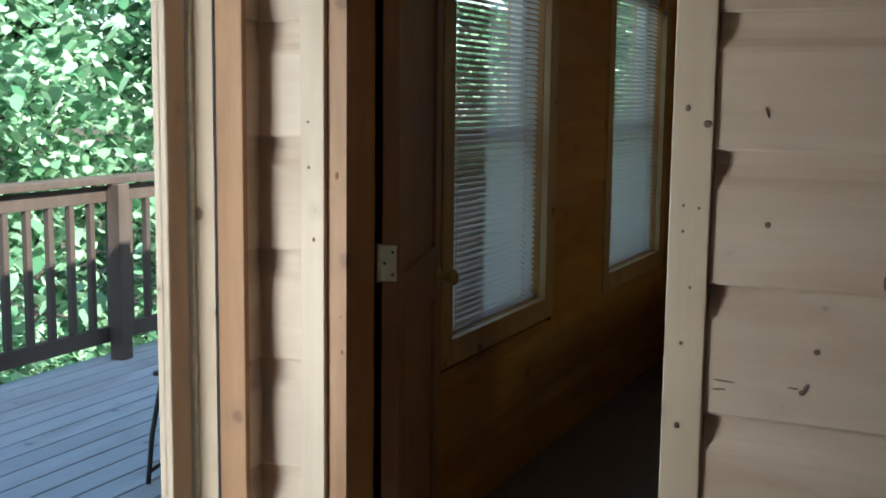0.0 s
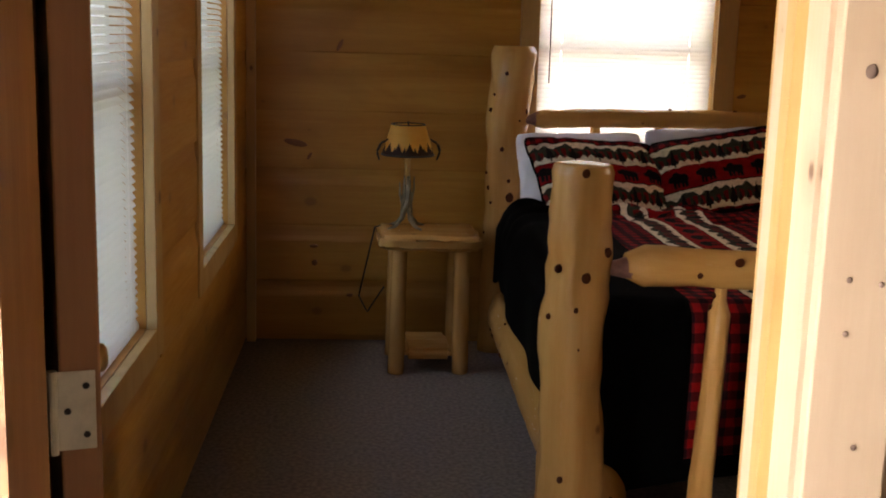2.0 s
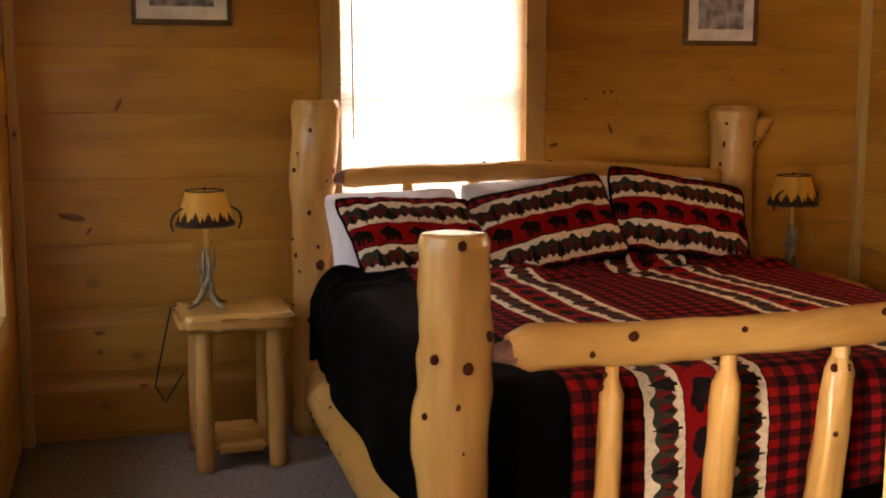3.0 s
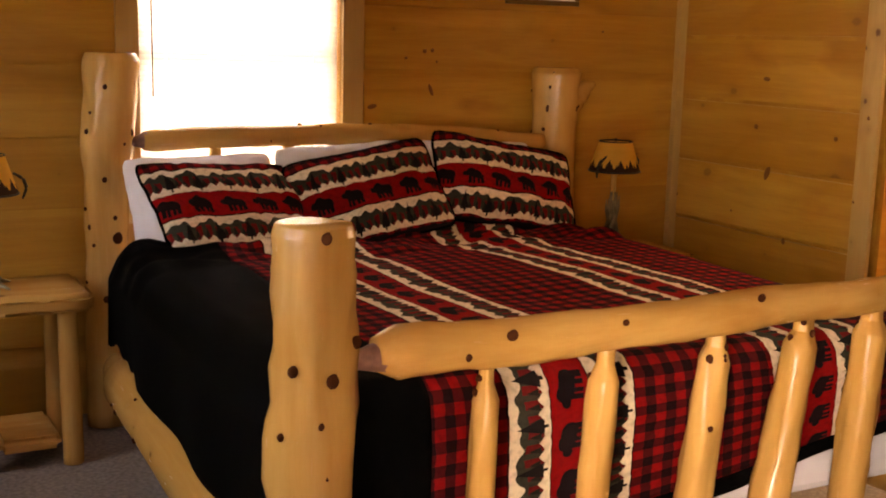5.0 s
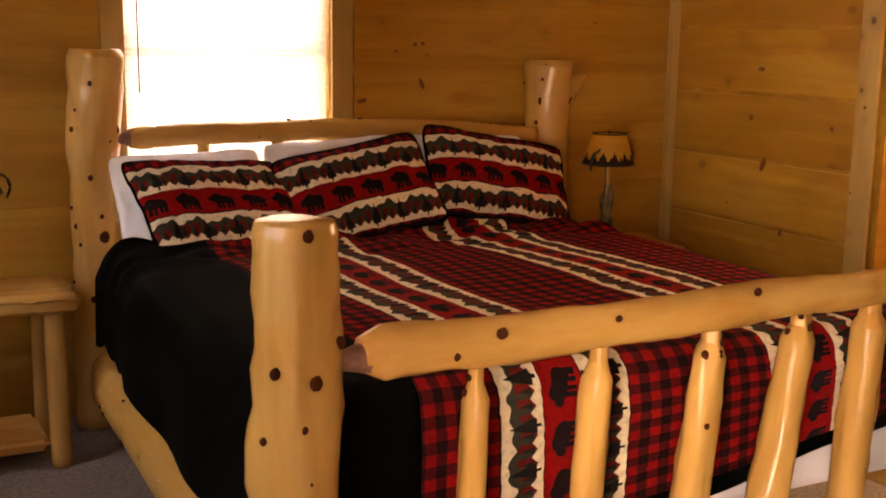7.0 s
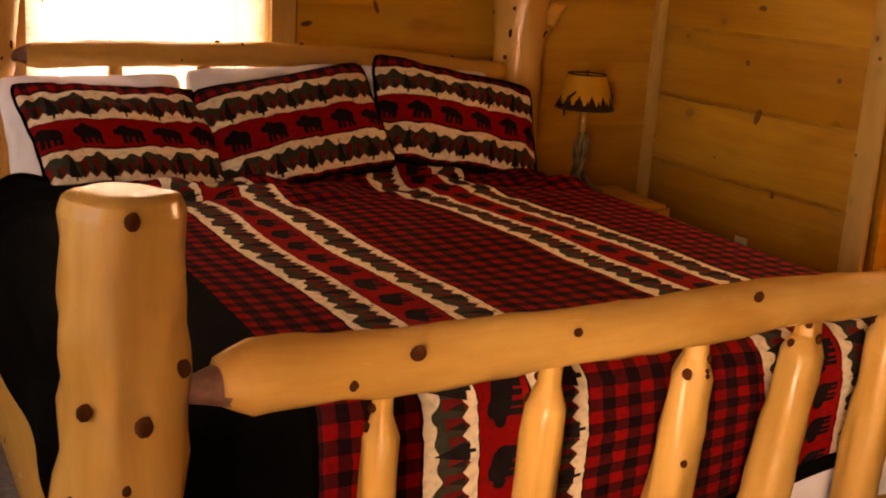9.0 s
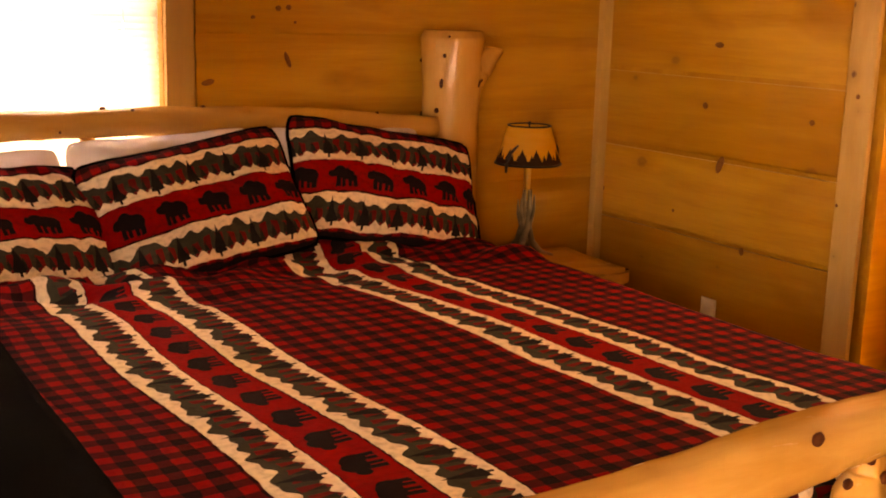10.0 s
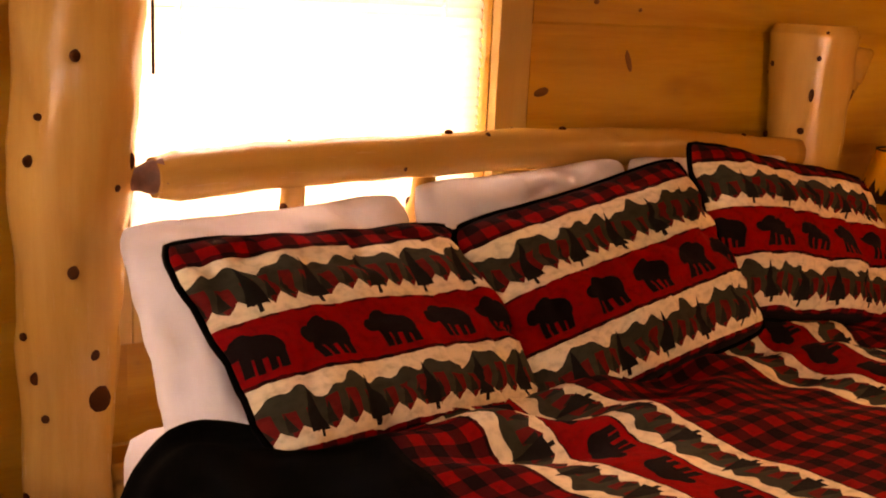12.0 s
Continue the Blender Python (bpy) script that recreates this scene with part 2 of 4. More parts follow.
def woven(name, u, v, style):
    """Red and black plaid with bands of hills, trees and bears. u runs across the bands, v along them, in metres."""
    m, b = material(name, 0.95)
    c = node("TexCoord")
    sep = node("SeparateXYZ")
    lk(c.outputs["UV"], sep.inputs[0])
    U, V = E(sep.outputs[u]), E(sep.outputs[v])
    wob = tex("Noise", c.outputs["UV"], 38.0, Detail=2.0)
    U = U + (E(wob.outputs[0]) - 0.5) * 0.010
    black, red = (0.012, 0.008, 0.009), (0.24, 0.007, 0.008)
    cream, grey, deep = (0.72, 0.60, 0.44), (0.040, 0.041, 0.029), (0.11, 0.008, 0.008)
    g = 0.052
    px = ((U / g).frac() - 0.5).abs() < 0.25
    py = ((V / g).frac() - 0.5).abs() < 0.25
    half = 1.0 - (px + py) * 0.5
    col = mix(half * half, (0.014, 0.005, 0.006), red)

    def trees(col, a, w, up):
        """A band of hills and trees from u = a, w wide; up: which way the tops point."""
        s = (U - a) / w if up > 0 else (a + w - U) / w
        hill = 0.16 - ((V / 0.128).frac() - 0.5).abs() * 0.30 + (V * 71.0).sin() * 0.05 + (V * 133.0).sin() * 0.05
        small = ((V / 0.034).frac() - 0.5).abs()
        tall = ((V / 0.108 + 0.3).frac() - 0.5).abs()
        foot = 0.88 - small * 0.3
        inside = (s > -0.02) & (s < 1.03)
        col = mix(inside, col, cream)
        col = mix(inside & (s > hill + 0.14) & (s < foot), col, grey)
        col = mix(inside & (s > 0.42 + (V * 40.0).sin() * 0.06) & (s < foot) & ((V / 0.034).frac() > 0.42), col, (0.16, 0.012, 0.012))
        col = mix(inside & (small * 0.55 < (s - 0.46) * 0.42) & (s < 0.78), col, (0.022, 0.020, 0.016))
        col = mix(inside & (tall * 1.3 < (s - 0.14) * 0.30) & (s < 0.86), col, (0.014, 0.012, 0.012))
        return mix(inside & (tall < 0.035) & (s < 0.97) & (s > 0.3), col, (0.014, 0.012, 0.012))

    def bears(col, a, w):
        s = (U - a) / w
        inside = (s > 0.0) & (s < 1.0)
        col = mix(inside, col, red)
        p = (V / 0.122).frac()

        def blob(cx, cy, rx, ry):
            dx, dy = (p - cx) / rx, (s - cy) / ry
            return (dx * dx + dy * dy) < 1.0
        body = blob(0.50, 0.45, 0.27, 0.21) | blob(0.38, 0.36, 0.17, 0.19) | blob(0.19, 0.43, 0.11, 0.13) | blob(0.67, 0.51, 0.13, 0.20)
        legs = (((p - 0.30).abs() < 0.055) | ((p - 0.43).abs() < 0.045) | ((p - 0.59).abs() < 0.045) | ((p - 0.72).abs() < 0.055)) & (s > 0.5) & (s < 0.88)
        return mix(inside & (body | legs), col, black)

    if style == "spread":
        for a in (0.49, 1.20):
            col = trees(col, a, 0.105, 1)
            col = bears(col, a + 0.111, 0.10)
            col = trees(col, a + 0.217, 0.105, 1)
        col = mix(V < 0.05, col, black)
    else:
        col = trees(col, 0.078, 0.128, 1)
        col = bears(col, 0.215, 0.115)
        col = trees(col, 0.340, 0.128, 1)
        col = mix((U < 0.015) | (U > 0.485), col, black)
    nap = tex("Noise", c.outputs["UV"], 900.0, Detail=2.0)
    soft = tex("Noise", c.outputs["UV"], 60.0, Detail=3.0)
    col = mix(E(soft.outputs[0]).step(0.4, 0.75) * 0.3, col, (0.012, 0.003, 0.003))
    lk(col, b.inputs["Base Color"])
    b.inputs["Specular IOR Level"].default_value = 0.04
    bump(b, E(nap.outputs[0]) * 0.6 + E(soft.outputs[0]) * 0.4, 0.5, 0.003)


woven("spread_fleece", 0, 1, "spread")
woven("sham_fleece", 1, 0, "sham")

# the parchment shade, with a dark tree line near its rim
m, b = material("parchment", 0.7)
c = node("TexCoord")
sep = node("SeparateXYZ")
lk(c.outputs["UV"], sep.inputs[0])
U, V = E(sep.outputs[0]), E(sep.outputs[1])
t1 = ((U * 13.0).frac() - 0.5).abs()
t2 = ((U * 29.0 + 0.3).frac() - 0.5).abs()
tree = (V < 0.14) | (V < 0.44 - t1 * 0.9) | (V < 0.30 - t2 * 0.5)
no = tex("Noise", c.outputs["UV"], 7.0, Detail=4.0)
col = mix(tree, mix(E(no.outputs[0]), (0.82, 0.42, 0.06), (0.88, 0.54, 0.13)), (0.05, 0.022, 0.012))
lk(col, b.inputs["Base Color"])
n = node("BsdfTranslucent")
lk(col, n.inputs[0])
w = node("MixShader")
w.inputs[0].default_value = 0.6
lk(b.outputs[0], w.inputs[1])
lk(n.outputs[0], w.inputs[2])
lk(w.outputs[0], m.node_tree.nodes["Material Output"].inputs[0])


# ---- mesh helpers ----
def mesh_of(name, bm, mat, smooth=False):
    me = bpy.data.meshes.new(name)
    bmesh.ops.recalc_face_normals(bm, faces=bm.faces)
    bm.to_mesh(me)
    bm.free()
    me.materials.append(MATS[mat])
    if smooth:
        for p in me.polygons:
            p.use_smooth = True
    return me


def part(name, bm, mat, parent=None, label="", smooth=False, at=None):
    ob = new(name, bm if isinstance(bm, bpy.types.Mesh) else mesh_of(name, bm, mat, smooth))
    if parent:
        ob.parent = parent
    if at is not None:
        ob.matrix_basis = at
    if label:
        ob["label"] = label
    return ob


def thing(name, place, label, category, group="", kind="", turn=0):
    ob = new(name)
    ob.empty_display_size = 0.1
    ob.matrix_basis = pose(*place, 0, 0, turn)
    return tagged(ob, label, category, group, kind)


def box(x0, y0, z0, x1, y1, z1, bevel=0.0, bm=None):
    bm = bm or bmesh.new()
    r = bmesh.ops.create_cube(bm, size=1)
    for v in r["verts"]:
        v.co = Vector(((x0 + x1) / 2 + v.co.x * (x1 - x0), (y0 + y1) / 2 + v.co.y * (y1 - y0), (z0 + z1) / 2 + v.co.z * (z1 - z0)))
    if bevel:
        es = list({e for v in r["verts"] for e in v.link_edges})
        bmesh.ops.bevel(bm, geom=es, offset=bevel, segments=2, affect="EDGES", profile=0.5)
    return bm


def log(points, radii, seed=0, rough=0.06, sides=28, steps=28):
    """A peeled log along a line of points, bumpy and a little bent."""
    bm = bmesh.new()
    pts = [Vector(p) for p in points]
    rings = []
    for i in range(steps + 1):
        s = i / steps * (len(pts) - 1)
        k = min(int(s), len(pts) - 2)
        p = pts[k].lerp(pts[k + 1], s - k)
        r = radii[k] + (radii[k + 1] - radii[k]) * (s - k)
        d = (pts[k + 1] - pts[k]).normalized()
        a = d.orthogonal().normalized() if abs(d.z) < 0.9 else Vector((1, 0, 0))
        a = (a - d * a.dot(d)).normalized()
        c = d.cross(a)
        ring = []
        for j in range(sides):
            q = j / sides * math.tau
            u = a * math.cos(q) + c * math.sin(q)
            run = p.x + p.y + p.z
            h = noise.noise(Vector((math.cos(q) * 0.9 + seed * 3.1, math.sin(q) * 0.9, run * 4.5 + seed)))
            h2 = noise.noise(Vector((math.cos(q) * 2.4 + seed, math.sin(q) * 2.4 + 9, run * 13)))
            ring.append(bm.verts.new(p + u * r * (1 + rough * h + rough * 0.7 * h2)))
        rings.append(ring)
    for a, c in zip(rings, rings[1:]):
        for j in range(sides):
            bm.faces.new((a[j], a[(j + 1) % sides], c[(j + 1) % sides], c[j]))
    for ring in (rings[0], rings[-1]):
        cen = bm.verts.new(sum((v.co for v in ring), Vector()) / sides)
        for j in range(sides):
            bm.faces.new((ring[j], ring[(j + 1) % sides], cen))
    return bm


def knot_mesh():
    bm = bmesh.new()
    bmesh.ops.create_uvsphere(bm, u_segments=10, v_segments=6, radius=1)
    for v in bm.verts:
        v.co *= 1 + 0.12 * noise.noise(v.co * 2)
    return mesh_of("knot", bm, "knot", True)


KNOT = knot_mesh()


def scatter_knots(parent, points, radii, count, seed, lo=0.004, hi=0.010):
    """Small knots set flat into the skin of a log."""
    rnd = random.Random(seed)
    pts = [Vector(p) for p in points]
    for _ in range(count):
        s = rnd.uniform(0.06, 0.94) * (len(pts) - 1)
        k = min(int(s), len(pts) - 2)
        p = pts[k].lerp(pts[k + 1], s - k)
        r = radii[k] + (radii[k + 1] - radii[k]) * (s - k)
        d = (pts[k + 1] - pts[k]).normalized()
        a = d.orthogonal().normalized()
        q = rnd.uniform(0, math.tau)
        n = a * math.cos(q) + d.cross(a) * math.sin(q)
        size = rnd.uniform(lo, hi)
        ob = new("knot", KNOT)
        ob.parent = parent
        ob.matrix_basis = Matrix.LocRotScale(p + n * r * 1.0, n.to_track_quat("Z", "Y"), (size, size * rnd.uniform(0.8, 1.3), 0.006))


def add_knot(parent, place, size, flat="y", tall=1.15):
    s = [size, size, size * tall]
    s["xyz".index(flat)] = 0.006
    ob = new("knot", KNOT)
    ob.parent = parent
    ob.matrix_basis = Matrix.LocRotScale(place, None, s)
    return ob
# ---- setting ----
def setting(name, label="", category=""):
    return tagged(new(name), label, category, kind="structure")


def slab(name, *b, mat="ceiling_paint", label="", category=""):
    ob = part(name, box(*b), mat)
    return tagged(ob, label, category, kind="structure")


WX = 4.6
slab("floor", XL - OUT, LY0 - OUT, -0.12, WX, YH + OUT, 0.0, mat="carpet", label="grey-brown carpet wall to wall", category="floor")
slab("ceiling", XL - OUT, LY0 - OUT, HC, WX, YH + OUT, HC + 0.12, label="pine-clad ceiling above the rooms", category="ceiling")

# window and door openings: walls are cores with boards on both faces
HW = (0.325, 1.172, 0.86, 2.02)                    # head window opening: x0, x1, z0, z1
SW = ((3.56, 4.46, 0.675, 2.02), (5.34, 6.27, 0.66, 2.02))   # side windows: y0, y1, z0, z1
BD = (4.67, 5.522, 2.04)                           # bath door: y0, y1, height


def core(wall, axis, a0, a1, c0, c1, holes, z1=HC):
    """The inside of a wall along x or y, pierced by holes (a0, a1, z0, z1)."""
    cuts = sorted({a0, a1, *[h[0] for h in holes], *[h[1] for h in holes]})
    for p, q in zip(cuts, cuts[1:]):
        inside = [h for h in holes if h[0] <= p and h[1] >= q]
        spans = [(0, z1)] if not inside else [(0, inside[0][2]), (inside[0][3], z1)]
        for lo, hi in spans:
            if hi - lo > 0.01:
                part("core", box(p, c0, lo, q, c1, hi) if axis == "x" else box(c0, p, lo, c1, q, hi), "pine_board", wall)


BOARDS = {}


def board_mesh(length, height, mat):
    key = (round(length, 3), round(height, 3), mat)
    if key not in BOARDS:
        prof = [(0.0, 0.0), (0.021, 0.0), (0.024, 0.006), (0.024, LAP - 0.078), (0.021, LAP - 0.068),
                (0.012, LAP - 0.05), (0.007, LAP - 0.028), (0.006, LAP), (0.0, LAP)]
        depth = 0.5 if mat == "pine_board" else 0.85
        prof = [(0.0 if d == 0 else 0.024 - (0.024 - d) * depth, z) for d, z in prof]
        prof = [(d, min(z, height)) for d, z in prof]
        bm = bmesh.new()
        ends = [[bm.verts.new((x, -d, z)) for d, z in prof] for x in (-length / 2, length / 2)]
        n = len(prof)
        for i in range(n):
            j = (i + 1) % n
            if (ends[0][i].co - ends[0][j].co).length > 1e-6:
                bm.faces.new((ends[0][i], ends[0][j], ends[1][j], ends[1][i]))
        for e in ends:
            bm.faces.new(e)
        bmesh.ops.remove_doubles(bm, verts=bm.verts, dist=1e-6)
        BOARDS[key] = mesh_of("board", bm, mat)
    return BOARDS[key]


def boarding(wall, axis, face, out, a0, a1, holes, mat, base=LAP0, pitch=LAP, z1=HC):
    """Lap boards on a wall's face: along x or y at that coordinate, facing out (+1 or -1)."""
    z = base - pitch
    while z < z1:
        lo, hi = max(z, 0.0), min(z + pitch, z1)
        if hi - lo > 0.03:
            spans = [(a0, a1)]
            for h in holes:
                if h[2] < hi - 0.02 and h[3] > lo + 0.02:
                    spans = [s for p, q in spans for s in ((p, min(q, h[0])), (max(p, h[1]), q)) if s[1] - s[0] > 0.02]
            for p, q in spans:
                me = board_mesh(q - p, hi - lo, mat)
                mid = (p + q) / 2
                if axis == "x":
                    at = pose(mid, face, lo, 0, 0, 0 if out < 0 else 180)
                else:
                    at = pose(face, mid, lo, 0, 0, 90 if out > 0 else -90)
                part("board", me, mat, wall, at=at)
        z += pitch


wall_head = setting("wall_north", "golden knotty pine lap boards round the window", "wall")
hole = (HW[0] - 0.0, HW[1], HW[2], HW[3])
core(wall_head, "x", XL - OUT, WX, YH, YH + OUT, [hole])
boarding(wall_head, "x", YH, -1, XL, XR, [(HW[0] - 0.09, HW[1] + 0.10, HW[2] - 0.09, HW[3] + 0.09)], "pine_board")

wall_out = setting("wall_west", "outer wall of golden pine boards with windows and a deck door", "wall")
side_holes = [*SW, (EY0, EY1, 0.0, 2.05)]
core(wall_out, "y", LY0, YH, XL - OUT, XL, side_holes)
boarding(wall_out, "y", XL, 1, YB, YH, [(s[0] - 0.09, s[1] + 0.09, s[2] - 0.09, s[3] + 0.09) for s in SW], "pine_board")
boarding(wall_out, "y", XL, 1, LY0, YP, [(EY0 - 0.09, EY1, 0.0, 2.14)], "pine_pale")

wall_right = setting("wall_east", "golden knotty pine lap boards beside a door", "wall")
core(wall_right, "y", YB, YH, XR, XR + 0.12, [(BD[0], BD[1], 0, BD[2])])
boarding(wall_right, "y", XR, -1, YB, YH, [(BD[0] - 0.09, BD[1] + 0.115, 0, BD[2] + 0.09)], "pine_board", 0.125, 0.29)

wall_mid = setting("wall_south", "partition of pale knotty pine lap boards with a doorway", "wall")
door_hole = [(DX0 - 0.053, DX1 + 0.02, 0, DH + 0.02)]
core(wall_mid, "x", XL, WX, YP, YB, door_hole)
boarding(wall_mid, "x", YP, -1, XL, LX1, [(DX0 - 0.12, DX1 + 0.09, 0, DH + 0.09)], "pine_pale")
boarding(wall_mid, "x", YB, 1, XL, XR, [(DX0 - 0.10, DX1 + 0.10, 0, DH + 0.09)], "pine_board")

wall_far = setting("wall_living_south", "pale pine wall of the living room", "wall")
part("core", box(XL - OUT, LY0 - OUT, 0, WX, LY0, HC), "pine_pale", wall_far)
wall_far2 = setting("wall_living_east", "pale pine wall of the living room", "wall")
part("core", box(LX1, LY0, 0, WX, YP, HC), "pine_pale", wall_far2)
wall_bath = setting("wall_bath_east", "plain wall of the next room", "wall")
part("core", box(WX, 4.45, 0, WX + 0.1, YH + OUT, HC), "ceiling_paint", wall_bath)
part("core", box(XR + 0.12, 4.45, 0, WX, 4.55, HC), "ceiling_paint", wall_bath)


# unseen roof, added so that its shadow keeps the sun off the deck
roof = tagged(new("roof"), "unseen dark gable roof with wide eaves, added to shade the deck", "roof", kind="structure")
for s in (-1, 1):
    bm = bmesh.new()
    xe, xm = (XL - OUT - 0.55 if s < 0 else WX + 0.55), (XL + WX) / 2
    vs = [bm.verts.new(p) for p in ((xe, LY0 - 0.6, HC + 0.02), (xe, YH + 0.7, HC + 0.02), (xm, YH + 0.7, HC + 1.6), (xm, LY0 - 0.6, HC + 1.6))]
    bm.faces.new(vs)
    bmesh.ops.solidify(bm, geom=bm.faces[:], thickness=0.08)
    part("roof_slope", bm, "shingle", roof)


# corner battens
def batten(name, *b):
    return tagged(part(name, box(*b, 0.003), "pine_trim"), "narrow pale pine corner strip", "trim", kind="structure")


batten("trim", XR - 0.066, YH - 0.062, 0, XR - 0.0245, YH - 0.0245, HC)
batten("trim", XL + 0.0245, YH - 0.062, 0, XL + 0.066, YH - 0.0245, HC)
batten("trim", XL + 0.0245, YB + 0.0245, 0, XL + 0.06, YB + 0.06, HC)

# ---- bedroom doorway: jambs, casings, open door ----
frame_d = setting("door_1", "brown stained door frame with pale pine casings", "door frame")
part("jamb", box(DX0 - 0.052, YP - 0.018, 0, DX0, YB, DH + 0.02), "door_wood", frame_d)
part("jamb", box(DX1, YP - 0.01, 0, DX1 + 0.02, YB + 0.01, DH), "pine_trim_pale", frame_d)
part("jamb", box(DX0 + 0.001, YP - 0.01, DH, DX1 + 0.02, YB + 0.01, DH + 0.02), "door_wood", frame_d)
part("door_stop", box(DX1 - 0.012, YP + 0.045, 0, DX1, YB - 0.05, DH), "pine_trim", frame_d)
for y0, y1 in ((YP - 0.032, YP - 0.012), (YB + 0.012, YB + 0.032)):
    tm = "pine_trim_pale" if y0 < YP else "pine_trim"
    part("casing", box(DX1 + 0.004, y0, 0, DX1 + 0.088, y1, DH + 0.09, 0.003), tm, frame_d)
    part("casing", box(DX0 - 0.118, y0, 0, DX0 - 0.0525, y1, DH + 0.09, 0.003), tm, frame_d)
    part("casing", box(DX0 - 0.051, y0, DH + 0.005, DX1 + 0.003, y1, DH + 0.09, 0.003), tm, frame_d)

door = thing("bedroom_door", (DX0 + 0.005, YB + 0.03, 0.012), "brown stained wooden door standing open, brass knob", "door", turn=107.5)
W = 0.755
T = 0.044
for n, b0 in (("stile", (0, -T, 0, 0.11, 0, 2.01)), ("stile", (W - 0.11, -T, 0, W, 0, 2.01)),
              ("rail", (0.111, 0.001 - T, 0, W - 0.111, -0.001, 0.2)), ("rail", (0.111, 0.001 - T, 0.86, W - 0.111, -0.001, 1.02)),
              ("rail", (0.111, 0.001 - T, 1.88, W - 0.111, -0.001, 2.01)), ("panel", (0.111, 0.010 - T, 0.2, W - 0.111, -0.010, 0.86)),
              ("panel", (0.111, 0.010 - T, 1.02, W - 0.111, -0.010, 1.88))):
    part(n, box(*b0, 0.003), "door_wood", door)
bm = bmesh.new()
rings = []
for d, r in ((0, 0.032), (0.006, 0.032), (0.008, 0.012), (0.028, 0.011), (0.034, 0.020), (0.045, 0.027), (0.058, 0.024), (0.064, 0.014), (0.065, 0.001)):
    rings.append([bm.verts.new((W - 0.055 + r * math.cos(q / 20 * math.tau), -T - d, 0.918 + r * math.sin(q / 20 * math.tau))) for q in range(20)])
for p, q in zip(rings, rings[1:]):
    for j in range(20):
        bm.faces.new((p[j], p[(j + 1) % 20], q[(j + 1) % 20], q[j]))
part("knob", bm, "brass", door, "polished brass knob", True)


def hinge(parent, x, y, z, turn=0):
    h = part("hinge", box(-0.024, -0.0015, -0.045, 0.022, 0.0015, 0.045, 0.001), "hinge_metal", parent, "pale metal butt hinge", at=pose(x, y, z, 0, 0, turn))
    bm = bmesh.new()
    bmesh.ops.create_cone(bm, cap_ends=True, segments=12, radius1=0.006, radius2=0.006, depth=0.095)
    part("pin", bm, "hinge_metal", h, at=pose(-0.024, -0.003, 0))
    for k in (-0.028, 0.0, 0.028):
        bm = bmesh.new()
        bmesh.ops.create_cone(bm, cap_ends=True, segments=10, radius1=0.004, radius2=0.003, depth=0.002)
        part("screw", bm, "dark_metal", h, at=pose(0.012 if k else -0.008, -0.0025, k, 90))
    return h


for z in (0.25, 1.06, 1.80):
    hinge(door, -0.0015, -0.016, z, -90)

# ---- deck doorway ----
frame_e = setting("door_2", "pale wooden deck doorway with a dark strip for the gap", "door frame")
for y0, y1 in ((EY1 - 0.02, EY1 - 0.001), (EY0 + 0.001, EY0 + 0.02)):
    part("casing", box(XL - 0.042, y0, 0, XL + 0.034, y1, 2.03, 0.003), "door_wood", frame_e)
    part("jamb", box(XL - OUT - 0.02, y0, 0, XL - 0.05, y1, 2.03), "pine_trim_pale", frame_e)
part("casing", box(XL - 0.042, EY0 + 0.001, 2.031, XL + 0.034, EY1 - 0.001, 2.05, 0.003), "door_wood", frame_e)
part("jamb", box(XL - OUT - 0.02, EY0 + 0.001, 2.031, XL - 0.05, EY1 - 0.001, 2.05), "pine_trim_pale", frame_e)
# dark strip stands in for the gap between casing and jamb
part("weather_strip", box(XL - 0.0495, EY1 - 0.017, 0, XL - 0.0425, EY1 - 0.002, 2.03), "weather_strip", frame_e)
part("weather_strip", box(XL - 0.112, EY1 - 0.034, 0.02, XL - 0.104, EY1 - 0.021, 2.03), "hinge_metal", frame_e, "thin bright metal sealing strip")
part("threshold", box(XL - OUT - 0.03, EY0 + 0.021, 0.001, XL, EY1 - 0.021, 0.018), "hinge_metal", frame_e)
deck_door = thing("deck_door", (XL - 0.115, EY1 - 0.036, 0.022), "pale wooden full-glass deck door, shut in its frame", "door")
dw = EY1 - EY0 - 0.075
for n, b0 in (("stile", (-0.04, -0.075, 0, 0, 0, 2.0)), ("stile", (-0.04, -dw, 0, 0, 0.075 - dw, 2.0)),
              ("rail", (-0.039, 0.076 - dw, 0, -0.001, -0.076, 0.16)), ("rail", (-0.039, 0.076 - dw, 1.87, -0.001, -0.076, 2.0))):
    part(n, box(*b0, 0.004), "pine_trim_pale", deck_door)
pane = part("pane", box(-0.022, 0.075 - dw, 0.16, -0.018, -0.075, 1.87), "glass", deck_door)
pane.visible_shadow = False


